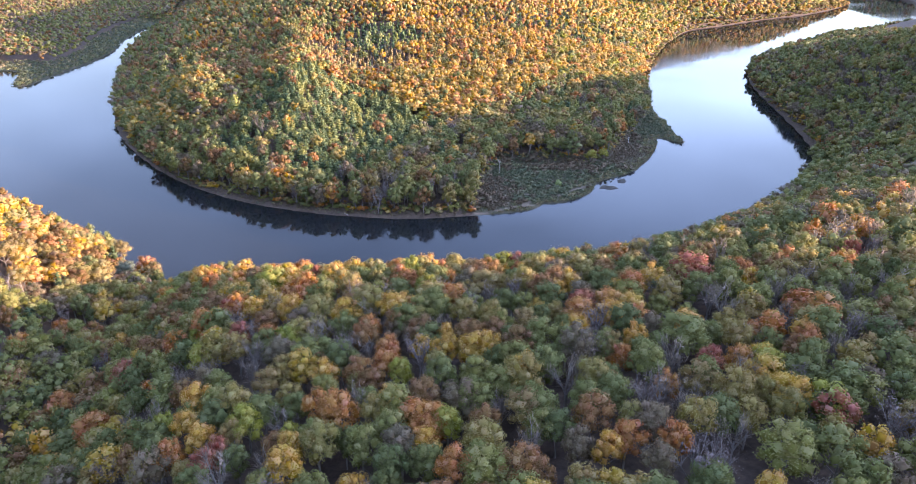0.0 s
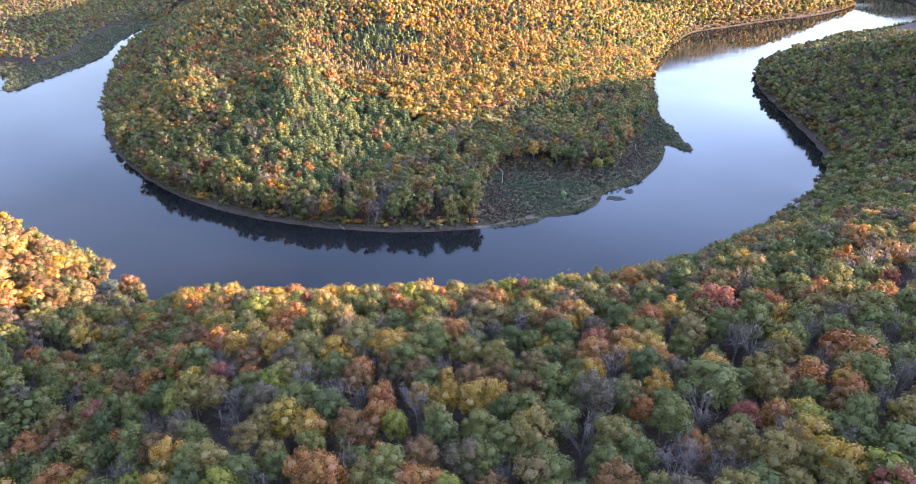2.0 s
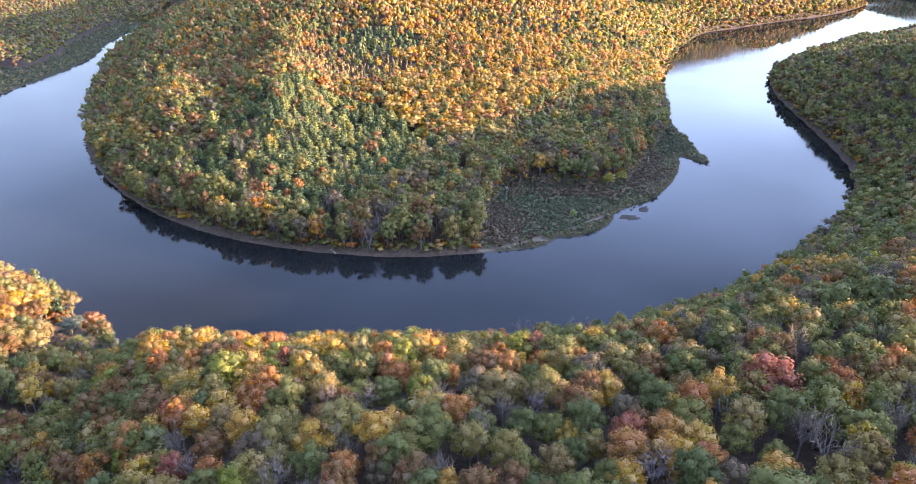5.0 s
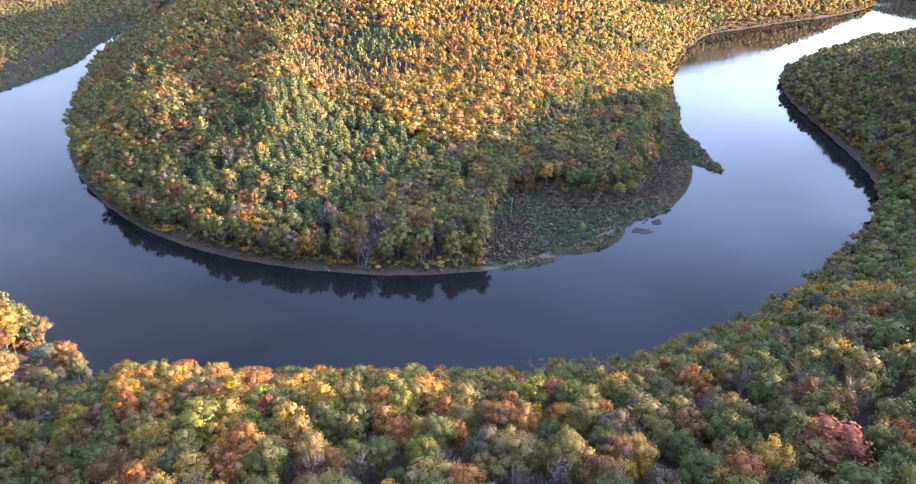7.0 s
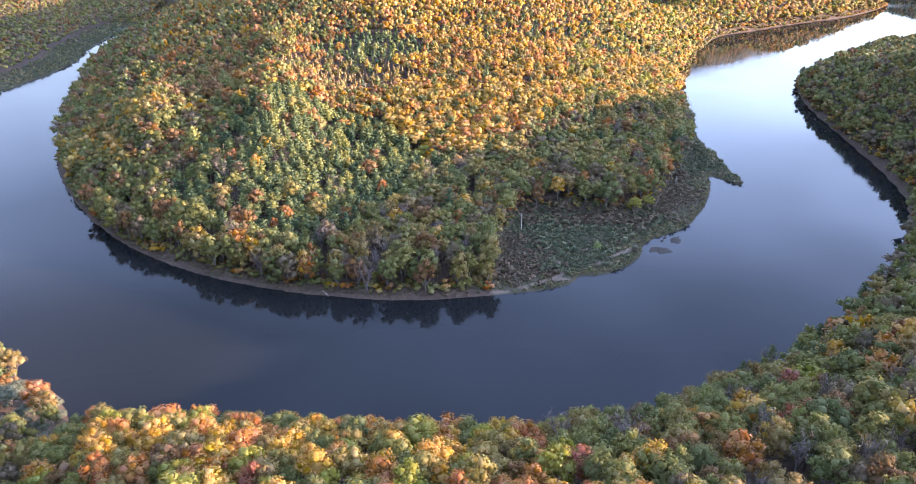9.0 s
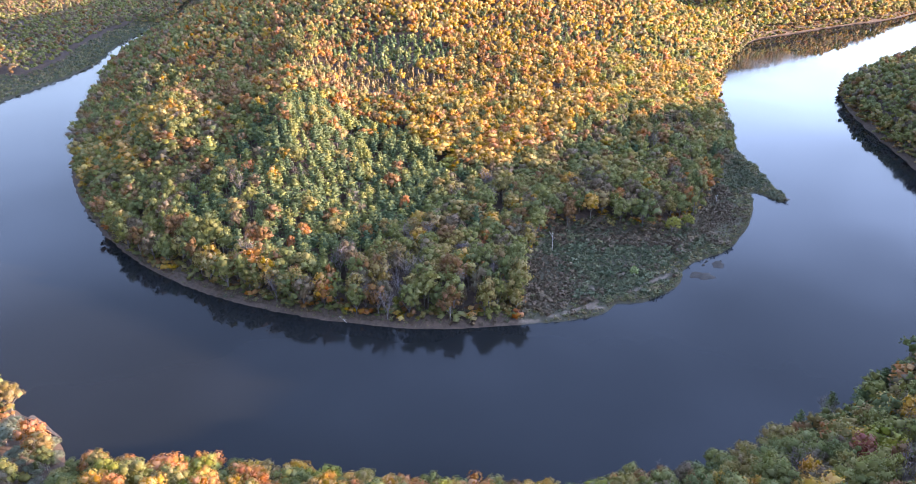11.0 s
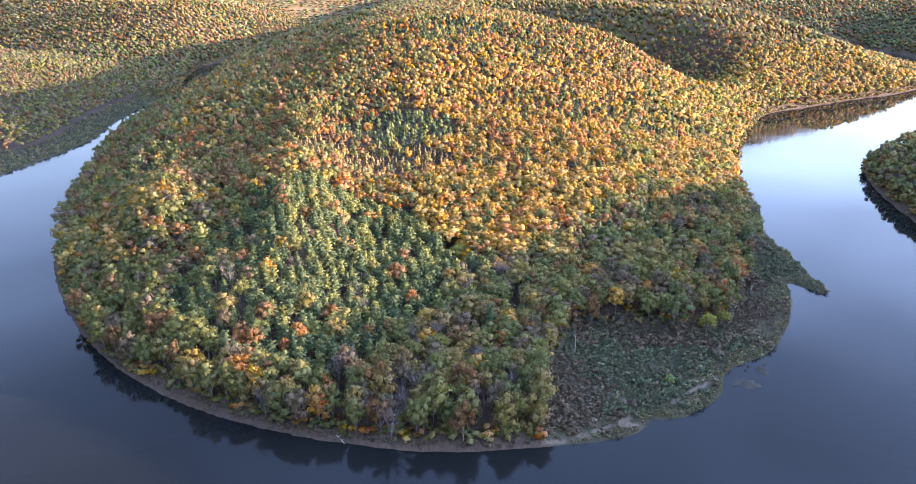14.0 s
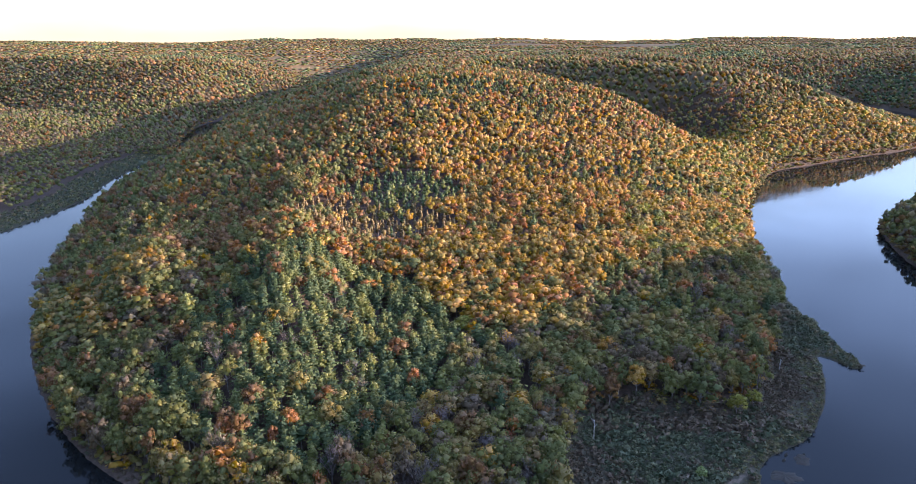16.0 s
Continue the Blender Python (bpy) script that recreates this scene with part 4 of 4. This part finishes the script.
LOW_SHAPES = dict(broad=BROAD_LOW, sparse=BROAD_LOW, pine=PINE_FAR, larch=PINE_FAR, bare=BROAD_LOW)
FAR_SHAPES = dict(broad=BROAD_FAR, sparse=BROAD_FAR, pine=PINE_FAR, larch=PINE_FAR, bare=BROAD_FAR)


def outer_side(x, y):
    return line_distance(x, y, outer) < line_distance(x, y, inner)


# near slope
near_wood = plant(*scatter(-330, 260, 98, 470, 7.6, 1), lambda x, y, d: outer_side(x, y) & (np.abs(x) < 48 + 0.69 * y) & (d < 260), 11)
# east ridge, seen from across the water
east_wood = plant(*scatter(180, 640, 300, 1270, 7.6, 2), lambda x, y, d: outer_side(x, y) & (d < 115) & (x >= 260), 12, 1.5)
# the wooded point and its hill
point_wood = plant(*scatter(-300, 300, 418, 720, 7.0, 3), lambda x, y, d: ~outer_side(x, y), 13, 2.0, 3.0)
pine_wood = plant(*scatter(-175, 70, 455, 712, 6.3, 21), lambda x, y, d: ~outer_side(x, y), 22, 2.0, 3.0)
pine_wood = pine_wood.only(pine_wood.kind == "pine")
pine_wood.wide *= 1.2
pine_wood.tall = 0.74 + 0.45 * (pine_wood.tall - 0.68)
point_wood = point_wood.only((point_wood.kind != "pine") | (point_wood.x > 60))
hill_wood = plant(*scatter(-400, 980, 720, 1330, 7.4, 4), lambda x, y, d: ~outer_side(x, y) & (y >= 720) & (x < 0.74 * y), 14, 2.0)
# west bank and the hills behind
west_wood = plant(*scatter(-900, -385, 560, 1500, 9.6, 5), lambda x, y, d: outer_side(x, y) & (x > -0.72 * y - 40), 15)
back_wood = plant(*scatter(-1200, 1300, 1330, 1800, 10.6, 6), lambda x, y, d: (np.abs(x) < 0.74 * y) & ((x > -420) | (y > 1500)), 16)

# the upper slope
rear_wood = plant(*scatter(-330, 330, -120, 100, 11, 17), lambda x, y, d: y < 97, 20)
forest("rear_slope_forest", "mixed autumn broadleaf wood on the upper slope", rear_wood, LOW_SHAPES, 39, False)


def thicket(x0, x1, y0, y1, step, seed, zone):
    """Low trees and saplings that close the foot of the wood along the water."""
    g = plant(*scatter(x0, x1, y0, y1, step, seed), zone, seed, 1.5 if y0 < 800 else -3.0, 3.0)
    g.z = np.maximum(g.z, 0.3)
    r = np.random.default_rng(seed + 1)
    g.kind[:] = "broad"
    g.colour[:] = choose(dict(green=0.4, olive=0.28, russet=0.16, gold=0.1, orange=0.06), len(g.x), r)
    g.wide = r.uniform(0.5, 0.95, len(g.x))
    g.tall = r.uniform(0.34, 0.66, len(g.x))
    g.z = g.z - 4.0 * g.tall
    return g


bank_low = thicket(-300, 420, 310, 800, 4.6, 61, lambda x, y, d: (d < 13) & (np.abs(x) < 0.72 * y))
bank_far = thicket(-520, 980, 800, 1420, 5.8, 63, lambda x, y, d: (d < 14) & (x < 0.74 * y))
marsh_low = thicket(30, 262, 425, 715, 4.4, 67, lambda x, y, d: (line_distance(x, y, MARSH_EDGE) < 10) & ~outer_side(x, y))
forest("marsh_edge_thicket", "low brown and green thicket where the wood meets the flat", marsh_low, FAR_SHAPES, 68)
forest("bank_thicket", "low green and russet thicket along the water's edge", bank_low, LOW_SHAPES, 65)
upstream = thicket(-620, -280, 1300, 1900, 8.5, 71, lambda x, y, d: d < 45)
forest("upstream_thicket", "low green and brown thicket along the upper river", upstream, LOW_SHAPES, 72, False)
forest("far_bank_thicket", "low autumn thicket along the far banks", bank_far, LOW_SHAPES, 66, False)
nearest, near_rest = split_nearest(near_wood, 15, 160, ((("broad", "sparse"), 300), (("bare",), 120)))
as_things(nearest, NEAR_SHAPES | {"broad": BROAD_FINE}, 21)
close = np.hypot(near_rest.x - 20, near_rest.y - 130) < 150
forest("near_broadleaf_forest", "mixed autumn broadleaf wood on the near slope", near_rest.only(close), NEAR_SHAPES, 22)
shore = ~close & (near_rest.y > 238) & (near_rest.x > -185) & (near_rest.x < 120)
forest("shore_forest", "sunlit autumn broadleaf wood above the river bank", near_rest.only(shore), MID_SHAPES | {"broad": BROAD_SHORE}, 38)
flanks = ~close & ~shore & ((near_rest.y > 330) | (near_rest.x < -215))
forest("riverside_forest", "mixed autumn broadleaf wood along the river bank", near_rest.only(~close & ~shore & ~flanks), MID_SHAPES, 23)
forest("outer_bank_forest", "autumn broadleaf wood where the near bank turns away", near_rest.only(flanks), FAR_SHAPES | {"pine": PINE_MID}, 41)
beyond = east_wood.y > 720
# out-of-sight wood added on the ridge top to block the low sun
unseen_wood = plant(*scatter(150, 780, 40, 1300, 10.5, 24), lambda x, y, d: outer_side(x, y) & (((d >= 115) & (x >= 260)) | ((x >= 48 + 0.69 * y) & (y < 470) & (x < 262))), 27)
forest("ridge_forest", "wood on the steep east bank, coloured dark green and brown for shade", east_wood.only(~beyond), FAR_SHAPES, 24)
forest("ridge_top_forest", "unseen dark green and brown wood added over the east ridge to cast shade", plain_kinds(unseen_wood), LUMPS, 45, False)
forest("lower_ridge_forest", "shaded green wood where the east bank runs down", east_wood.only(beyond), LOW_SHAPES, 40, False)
pine_near, pine_rest = split_nearest(pine_wood, -20, 440, ((("pine",), 300),))
as_things(pine_near, MID_SHAPES, 25)
forest("pine_plantation", "dense pale-tipped green pines over the low mound", pine_rest, MID_SHAPES, 43)
point_rest = point_wood
front_part = (point_rest.y < 570) | (point_rest.x > 150)
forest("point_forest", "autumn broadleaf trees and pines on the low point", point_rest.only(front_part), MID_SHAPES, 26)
forest("upper_point_forest", "autumn broadleaf trees above the low point", point_rest.only(~front_part), FAR_SHAPES | {"pine": PINE_MID}, 36, False)
larch_near, hill_rest = split_nearest(hill_wood, -65, 720, ((("larch",), 180),))
as_things(larch_near, MID_SHAPES, 27)
fore = hill_rest.y < 850
forest("hill_forest", "golden and orange autumn wood rising over the hill", hill_rest.only(fore), FAR_SHAPES, 28, False)
forest("crest_forest", "golden and green autumn wood over the crest of the hill", hill_rest.only(~fore & (hill_rest.y < 1010)), LOW_SHAPES, 37, False)
BACK_SHAPES = dict(broad=[broadleaf(290 + k, 3, 9, 1.15, 0.95) for k in range(6)], pine=PINE_FAR, larch=PINE_FAR)
forest("summit_forest", "golden and green autumn wood on the top of the hill", plain_kinds(hill_rest.only(hill_rest.y >= 1010)), BACK_SHAPES, 42, False)
forest("west_bank_forest", "shaded green and brown wood on the west bank", plain_kinds(west_wood), BACK_SHAPES, 29, False)


# distant woods, crown by crown and then clump by clump
def distant(x, y, seed, wide):
    r = np.random.default_rng(seed)
    keep = np.abs(x) < 0.69 * y + 60
    x, y = x[keep], y[keep]
    fieldy = np.zeros_like(x)
    for fx, fy, rx, ry in ((520, 4100, 230, 130), (1080, 3900, 330, 170), (640, 4600, 300, 90), (-900, 4500, 300, 60)):
        fieldy = np.maximum(fieldy, (np.hypot((x - fx) / rx, (y - fy) / ry) < 1.0))
    z, d, marsh = land_height(x, y)
    keep = (d > 3) & (fieldy < 0.5)
    x, y, z = x[keep], y[keep], z[keep]
    n = len(x)
    colour = choose(dict(green=0.26, olive=0.28, orange=0.06, russet=0.22, dun=0.18), n, r)
    dark = wave(x, y, 240, 41) + 0.6 * wave(x, y, 90, 42) + 0.3 * r.normal(0, 1, n) > 0.45
    colour[dark] = "pine"
    s = r.uniform(0.75, 1.3, n) * wide
    return Grove(x, y, z, np.full(n, "broad", object), colour, s, r.uniform(0.75, 1.2, n) * np.where(y > 2700, 0.62, 0.95))


forest("back_hill_forest", "autumn woods on the hills behind the river", plain_kinds(back_wood), LUMPS, 30, False)
forest("plateau_forest", "distant autumn forest over the rolling plateau", distant(*scatter(-1700, 1700, 1795, 2200, 11.2, 7), 31, 1.05), LUMPS, 32, False)
forest("upland_forest", "distant autumn forest on the uplands", distant(*scatter(-2100, 2100, 2200, 2800, 13.5, 23), 35, 1.3), SPECKS, 44, False)
forest("horizon_forest", "distant autumn forest towards the horizon", distant(*scatter(-3700, 3700, 2800, 4940, 26, 8), 33, 2.3), SPECKS, 34, False)



# ---------------------------------------------------------------- the marshy flat on the point
sx, sy = scatter(30, 262, 424, 716, 1.65, 9)
sz, sd, sm = land_height(sx, sy)
ok = (sd > 0.8) & (sm > 0.03)
sx, sy, sz, sd = sx[ok], sy[ok], sz[ok], sd[ok]
on_sand = np.min([line_distance(sx, sy, p) for p in SAND], axis=0) < 1.6 + 0.8 * wave(sx, sy, 5, 51)
sx, sy, sz, sd = sx[~on_sand], sy[~on_sand], sz[~on_sand], sd[~on_sand]
r = np.random.default_rng(52)
hue = np.where(wave(sx, sy, 30, 57) + 0.5 * wave(sx, sy, 11, 58) + r.normal(0, 0.3, len(sx)) > 0.0, "scrub", "brush").astype(object)
hue[(sd < 10 + 6 * wave(sx, sy, 12, 53)) & (r.uniform(0, 1, len(sx)) < 0.75)] = "sedge"
wide = (0.6 + 1.6 * r.uniform(0, 1, len(sx)) ** 2.2) * np.where(hue == "sedge", 0.75, np.where(hue == "brush", 1.35, 1.15)) * (1.05 + 0.4 * wave(sx, sy, 16, 54))
tall = wide * r.uniform(0.5, 0.95, len(sx))
flat = Grove(sx, sy, sz - 0.1, np.full(len(sx), "bush", object), hue, wide, tall)
order = np.argsort(np.hypot(flat.x - 95, flat.y - 445))
near_bush, rest_bush = flat.only(order[:280]), flat.only(order[280:])
for i in range(len(near_bush.x)):
    k = int(r.integers(0, 6))
    c = near_bush.colour[i]
    me = shape_mesh(("bush", c, k), "shrub", SHRUB[k], LEAVES[c])
    ob = new("shrub", me)
    ob.matrix_basis = pose(near_bush.x[i], near_bush.y[i], near_bush.z[i], 0, 0, float(r.uniform(0, 360))) @ Matrix.Diagonal((near_bush.wide[i], near_bush.wide[i], near_bush.tall[i], 1))
    tagged(ob, {"sedge": "low olive sedge tussock on the muddy bank", "scrub": "low dark green marsh shrub on the flat", "brush": "low brown leafless brush on the flat"}[c], "shrub", "shrubs of the marshy flat")
ex, ey = scatter(60, 245, 430, 600, 1.3, 18)
ez, ed, em = land_height(ex, ey)
ok = (ed > 0.35) & (ed < 4.5) & (em > 0.2) & (r.uniform(0, 1, len(ex)) < 0.7)
ok &= np.min([line_distance(ex, ey, p) for p in SAND], axis=0) > 1.6
ex, ey, ez = ex[ok], ey[ok], ez[ok]
ew = r.uniform(0.35, 0.95, len(ex))
fringe = Grove(ex, ey, ez - 0.08, np.full(len(ex), "bush", object), choose(dict(sedge=0.55, scrub=0.2, brush=0.25), len(ex), r), ew, ew * r.uniform(0.6, 1.2, len(ex)))
marsh_me = stuff_mesh("marsh_shrubs", rest_bush, dict(bush=[(NOTHING, s) for s in TUSSOCK]), 55, False)
tagged(new("shore_sedge", stuff_mesh("shore_sedge", fringe, dict(bush=[(NOTHING, s) for s in SHRUB]), 58, False)), "tan and olive sedge along the muddy shore", "sedge", kind="stuff")
tagged(new("marsh_shrubs", marsh_me), "grey-green and brown low scrub on the marshy flat", "shrubs", kind="stuff")

# brown brush and grass down the front bank of the point
fx, fy = scatter(-235, 60, 420, 620, 1.6, 19)
fz, fd, fm = land_height(fx, fy)
ok = (fd > 1.0) & (fd < 14) & (line_distance(fx, fy, inner) < 14) & (fm < 0.3) & (r.uniform(0, 1, len(fx)) < 0.75)
fx, fy, fz = fx[ok], fy[ok], fz[ok]
fw = 0.35 + 0.9 * r.uniform(0, 1, len(fx)) ** 2
bank_brush = Grove(fx, fy, fz - 0.1, np.full(len(fx), "bush", object), choose(dict(brush=0.62, sedge=0.22, scrub=0.16), len(fx), r), fw, fw * r.uniform(0.7, 1.3, len(fx)))
tagged(new("bank_brush", stuff_mesh("bank_brush", bank_brush, dict(bush=[(NOTHING, s) for s in SHRUB]), 59, False)), "brown brush and grass on the muddy river bank", "brush", kind="stuff")

# west flat: scrub on the long bar
sx, sy = scatter(-600, -380, 815, 1340, 4.2, 10)
sz, sd, sm = land_height(sx, sy)
ok = (sd > 1.5) & (sm > 0.02)
sx, sy, sz = sx[ok], sy[ok], sz[ok]
ww = r.uniform(1.0, 2.8, len(sx))
west_flat = Grove(sx, sy, sz - 0.1, np.full(len(sx), "bush", object), np.where(r.uniform(0, 1, len(sx)) < 0.62, "scrub", "sedge").astype(object), ww, ww * r.uniform(0.6, 1.2, len(sx)))
tagged(new("bar_shrubs", stuff_mesh("bar_shrubs", west_flat, dict(bush=[(NOTHING, s) for s in TUSSOCK]), 56, False)), "olive scrub on the low sand bar", "shrubs", kind="stuff")


# ---------------------------------------------------------------- trees that stand out
def ground_at(x, y):
    return float(land_height(np.array([float(x)]), np.array([float(y)]))[0][0])


rr = np.random.default_rng(77)
for x, y, c, w in MARKED_SLOPE:
    tree("broad", c, BROAD_FINE, int(rr.integers(0, 99)), x, y, ground_at(x, y), w, 0.62 + 0.42 * min(w, 1.3), float(rr.uniform(0, 360)))
for x, y, w in MARKED_BARE:
    tree("bare", "bare", BARE_NEAR, int(rr.integers(0, 99)), x, y, ground_at(x, y), w, 0.6 + 0.35 * w, float(rr.uniform(0, 360)))
for x, y, c, w in MARKED_POINT:
    tree("broad", c, BROAD_NEAR, int(rr.integers(0, 99)), x, y, ground_at(x, y) - (3.6 if y < 480 else 1.2), w, 0.78 + 0.36 * w if c not in ("red", "lime") else 0.42 + 0.32 * w, float(rr.uniform(0, 360)),
         "broadleaf tree with " + WORDS[c] + " autumn leaves near the water")
for x, y, w in MARKED_PINE:
    tree("pine", "pine", PINE_MID, int(rr.integers(0, 99)), x, y, ground_at(x, y), w, (0.55 + 0.55 * w) * (0.8 if y < 480 and x > 100 else 1.0), float(rr.uniform(0, 360)), "tall pale green pine standing above its neighbours")
for x, y, w, t in MARKED_WILLOW:
    tree("broad", "willow", BROAD_NEAR, int(rr.integers(0, 99)), x, y, ground_at(x, y) - 2.0, w, t, float(rr.uniform(0, 360)), "pale silvery-green willow at the creek mouth", "willows at the creek mouth")
tree("broad", "willow", BROAD_MID, 2, -398, 1216, ground_at(-398, 1216) - 2.5, 1.8, 0.85, 40, "large round pale willow on the river flat")
tree("broad", "pale", BROAD_NEAR, 3, 107.7, 463.5, ground_at(107.7, 463.5) - 2.3, 0.56, 0.62, 10, "lone yellow-green columnar tree on the marshy flat")


def snag(x, y, tall, seed):
    """A dead, bleached trunk with a few broken limbs."""
    r = np.random.default_rng(seed)
    root = new("dead_tree")
    root.empty_display_size = 0.5
    root.matrix_basis = pose(x, y, ground_at(x, y), 0, 0, float(r.uniform(0, 360)))
    tagged(root, "bleached leafless dead trunk at the edge of the flat", "dead tree", "dead trees on the flat")
    s = Shape()
    limb(s, (0, 0, -0.5), (0.25, 0.1, tall * 0.6), 0.24, 0.17, 7)
    limb(s, (0.25, 0.1, tall * 0.6), (0.05, 0.3, tall), 0.17, 0.05, 7)
    v, f, _ = s.arrays()
    part("trunk", quick_mesh("trunk", v, f, [SNAG]), root)
    for k in range(5):
        s = Shape()
        z = tall * r.uniform(0.4, 0.85)
        a = k * 1.5 + r.uniform(-0.4, 0.4)
        ln = r.uniform(1.2, 2.6)
        e = np.array((0.15 + ln * 0.7 * np.cos(a), 0.15 + ln * 0.7 * np.sin(a), z + ln * 0.8))
        limb(s, (0.15, 0.15, z), e, 0.09, 0.05, 5)
        limb(s, e, e + (0.3 * np.cos(a + 1), 0.3 * np.sin(a + 1), 0.9), 0.05, 0.02, 4)
        v, f, _ = s.arrays()
        part("limb", quick_mesh("limb", v, f, [SNAG]), root)
    return root


snag(71, 496, 11.0, 1)
snag(53, 489, 9.0, 2)
snag(187, 557, 7.5, 3)

# drift log on the muddy bank
s = Shape()
limb(s, (-2.6, 1.0, 0.16), (0.2, 0.1, 0.24), 0.2, 0.17, 8)
limb(s, (0.2, 0.1, 0.24), (2.9, -1.2, 0.12), 0.17, 0.08, 8)
limb(s, (0.9, -0.2, 0.2), (1.6, 0.6, 0.7), 0.07, 0.03, 5)
v, f, _ = s.arrays()
log = new("drift_log", quick_mesh("drift_log", v, f, [SNAG]))
log.matrix_basis = pose(-38.5, 433.2, ground_at(-38.5, 433.2), 0, 8, -28)
tagged(log, "pale bleached drift log lying on the muddy bank", "log")

# mud bars off the flat
MUD, _n, _l, _b = material("wet_mud_and_weed")
_r = ramp_node(_n, [(0.35, (0.018, 0.015, 0.009)), (0.55, (0.032, 0.025, 0.015)), (0.75, (0.055, 0.04, 0.024))])
_l.new(noise_node(_n, _l, 1.6, 7, 0.7).outputs[0], _r.inputs[0])
_l.new(_r.outputs[0], _b.inputs["Base Color"])
_b.inputs["Roughness"].default_value = 0.85


def mud_bar(x, y, rx, ry, turn, seed):
    """A low mound just above the water, with a ragged edge."""
    r = np.random.default_rng(seed)
    rings, sides = 6, 40
    ang = np.arange(sides) * 2 * np.pi / sides
    edge = 1 + 0.2 * np.sin(2 * ang + r.uniform(0, 6)) + 0.13 * np.sin(5 * ang + r.uniform(0, 6)) + r.normal(0, 0.05, sides)
    v, f = [(0, 0, 0.4)], []
    for k in range(1, rings + 1):
        q = k / rings
        for j in range(sides):
            z = 0.4 * (1 - q ** 3) - 0.06 * (k == rings) + (r.normal(0, 0.13) if k < rings else -0.12)
            v.append((rx * q * edge[j] * np.cos(ang[j]), ry * q * edge[j] * np.sin(ang[j]), z))
    for j in range(sides):
        f.append((0, 1 + j, 1 + (j + 1) % sides))
    for k in range(rings - 1):
        for j in range(sides):
            a, b2 = 1 + k * sides + j, 1 + k * sides + (j + 1) % sides
            f += [(a, a + sides, b2 + sides), (a, b2 + sides, b2)]
    ob = new("mud_bar", quick_mesh("mud_bar", np.array(v), np.array(f), [MUD]))
    ob.matrix_basis = pose(x, y, 0, 0, 0, turn)
    return tagged(ob, "low dark mud bar with weed just above the water", "mud bar", "mud bars off the flat")


for k, (x, y, rx, ry, turn) in enumerate(((145, 466.5, 6.6, 4.6, 12), (158, 478, 4.6, 3.6, 28), (150, 478, 1.4, 0.8, 40), (153, 482, 1.6, 0.7, 50), (159.5, 490, 1.0, 0.5, 0),
                                          (164, 492, 0.8, 0.4, 20), (156, 492, 1.3, 0.6, 60), (161, 482, 0.5, 0.4, 0), (165, 496.5, 0.6, 0.4, 0))):
    mud_bar(x, y, rx, ry, turn, 500 + k)


def earth_ledge(x, y, turn):
    """A low eroded shelf of earth and stone that juts from the bank."""
    r = np.random.default_rng(640)
    n, m = 15, 6
    v, f = [], []
    for i in range(n):
        s = i / (n - 1)
        wide = 1.9 * (1 - 0.65 * s) + r.normal(0, 0.12)
        for j in range(m):
            q = j / (m - 1) * 2 - 1
            rim = abs(q) > 0.99
            z = -0.4 if rim else (1.5 - 0.8 * s) * (1 - 0.3 * q * q) + r.normal(0, 0.1)
            v.append((-4.2 + 8.4 * s + r.normal(0, 0.1), wide * (q * (1.0 if rim else 1.15)), z))
    for i in range(n - 1):
        for j in range(m - 1):
            a = i * m + j
            f += [(a, a + m, a + m + 1), (a, a + m + 1, a + 1)]
    for j in range(m - 1):
        a = (n - 1) * m + j
        f.append((a, a + 1, (n - 1) * m))
    ob = new("earth_ledge", quick_mesh("earth_ledge", np.array(v), np.array(f), [EARTH], smooth=False))
    ob.matrix_basis = pose(x, y, 0, 0, 0, turn) @ Matrix.Diagonal((2.3, 0.9, 1.0, 1.0))
    return tagged(ob, "eroded brown earth ledge at the creek mouth", "ledge")


EARTH, _n, _l, _b = material("eroded_earth")
_r = ramp_node(_n, [(0.3, (0.06, 0.043, 0.03)), (0.55, (0.1, 0.074, 0.052)), (0.75, (0.15, 0.112, 0.08))])
_l.new(noise_node(_n, _l, 1.3, 7, 0.7).outputs[0], _r.inputs[0])
_l.new(_r.outputs[0], _b.inputs["Base Color"])
_b.inputs["Roughness"].default_value = 0.95
earth_ledge(-142.5, 364.0, -36)
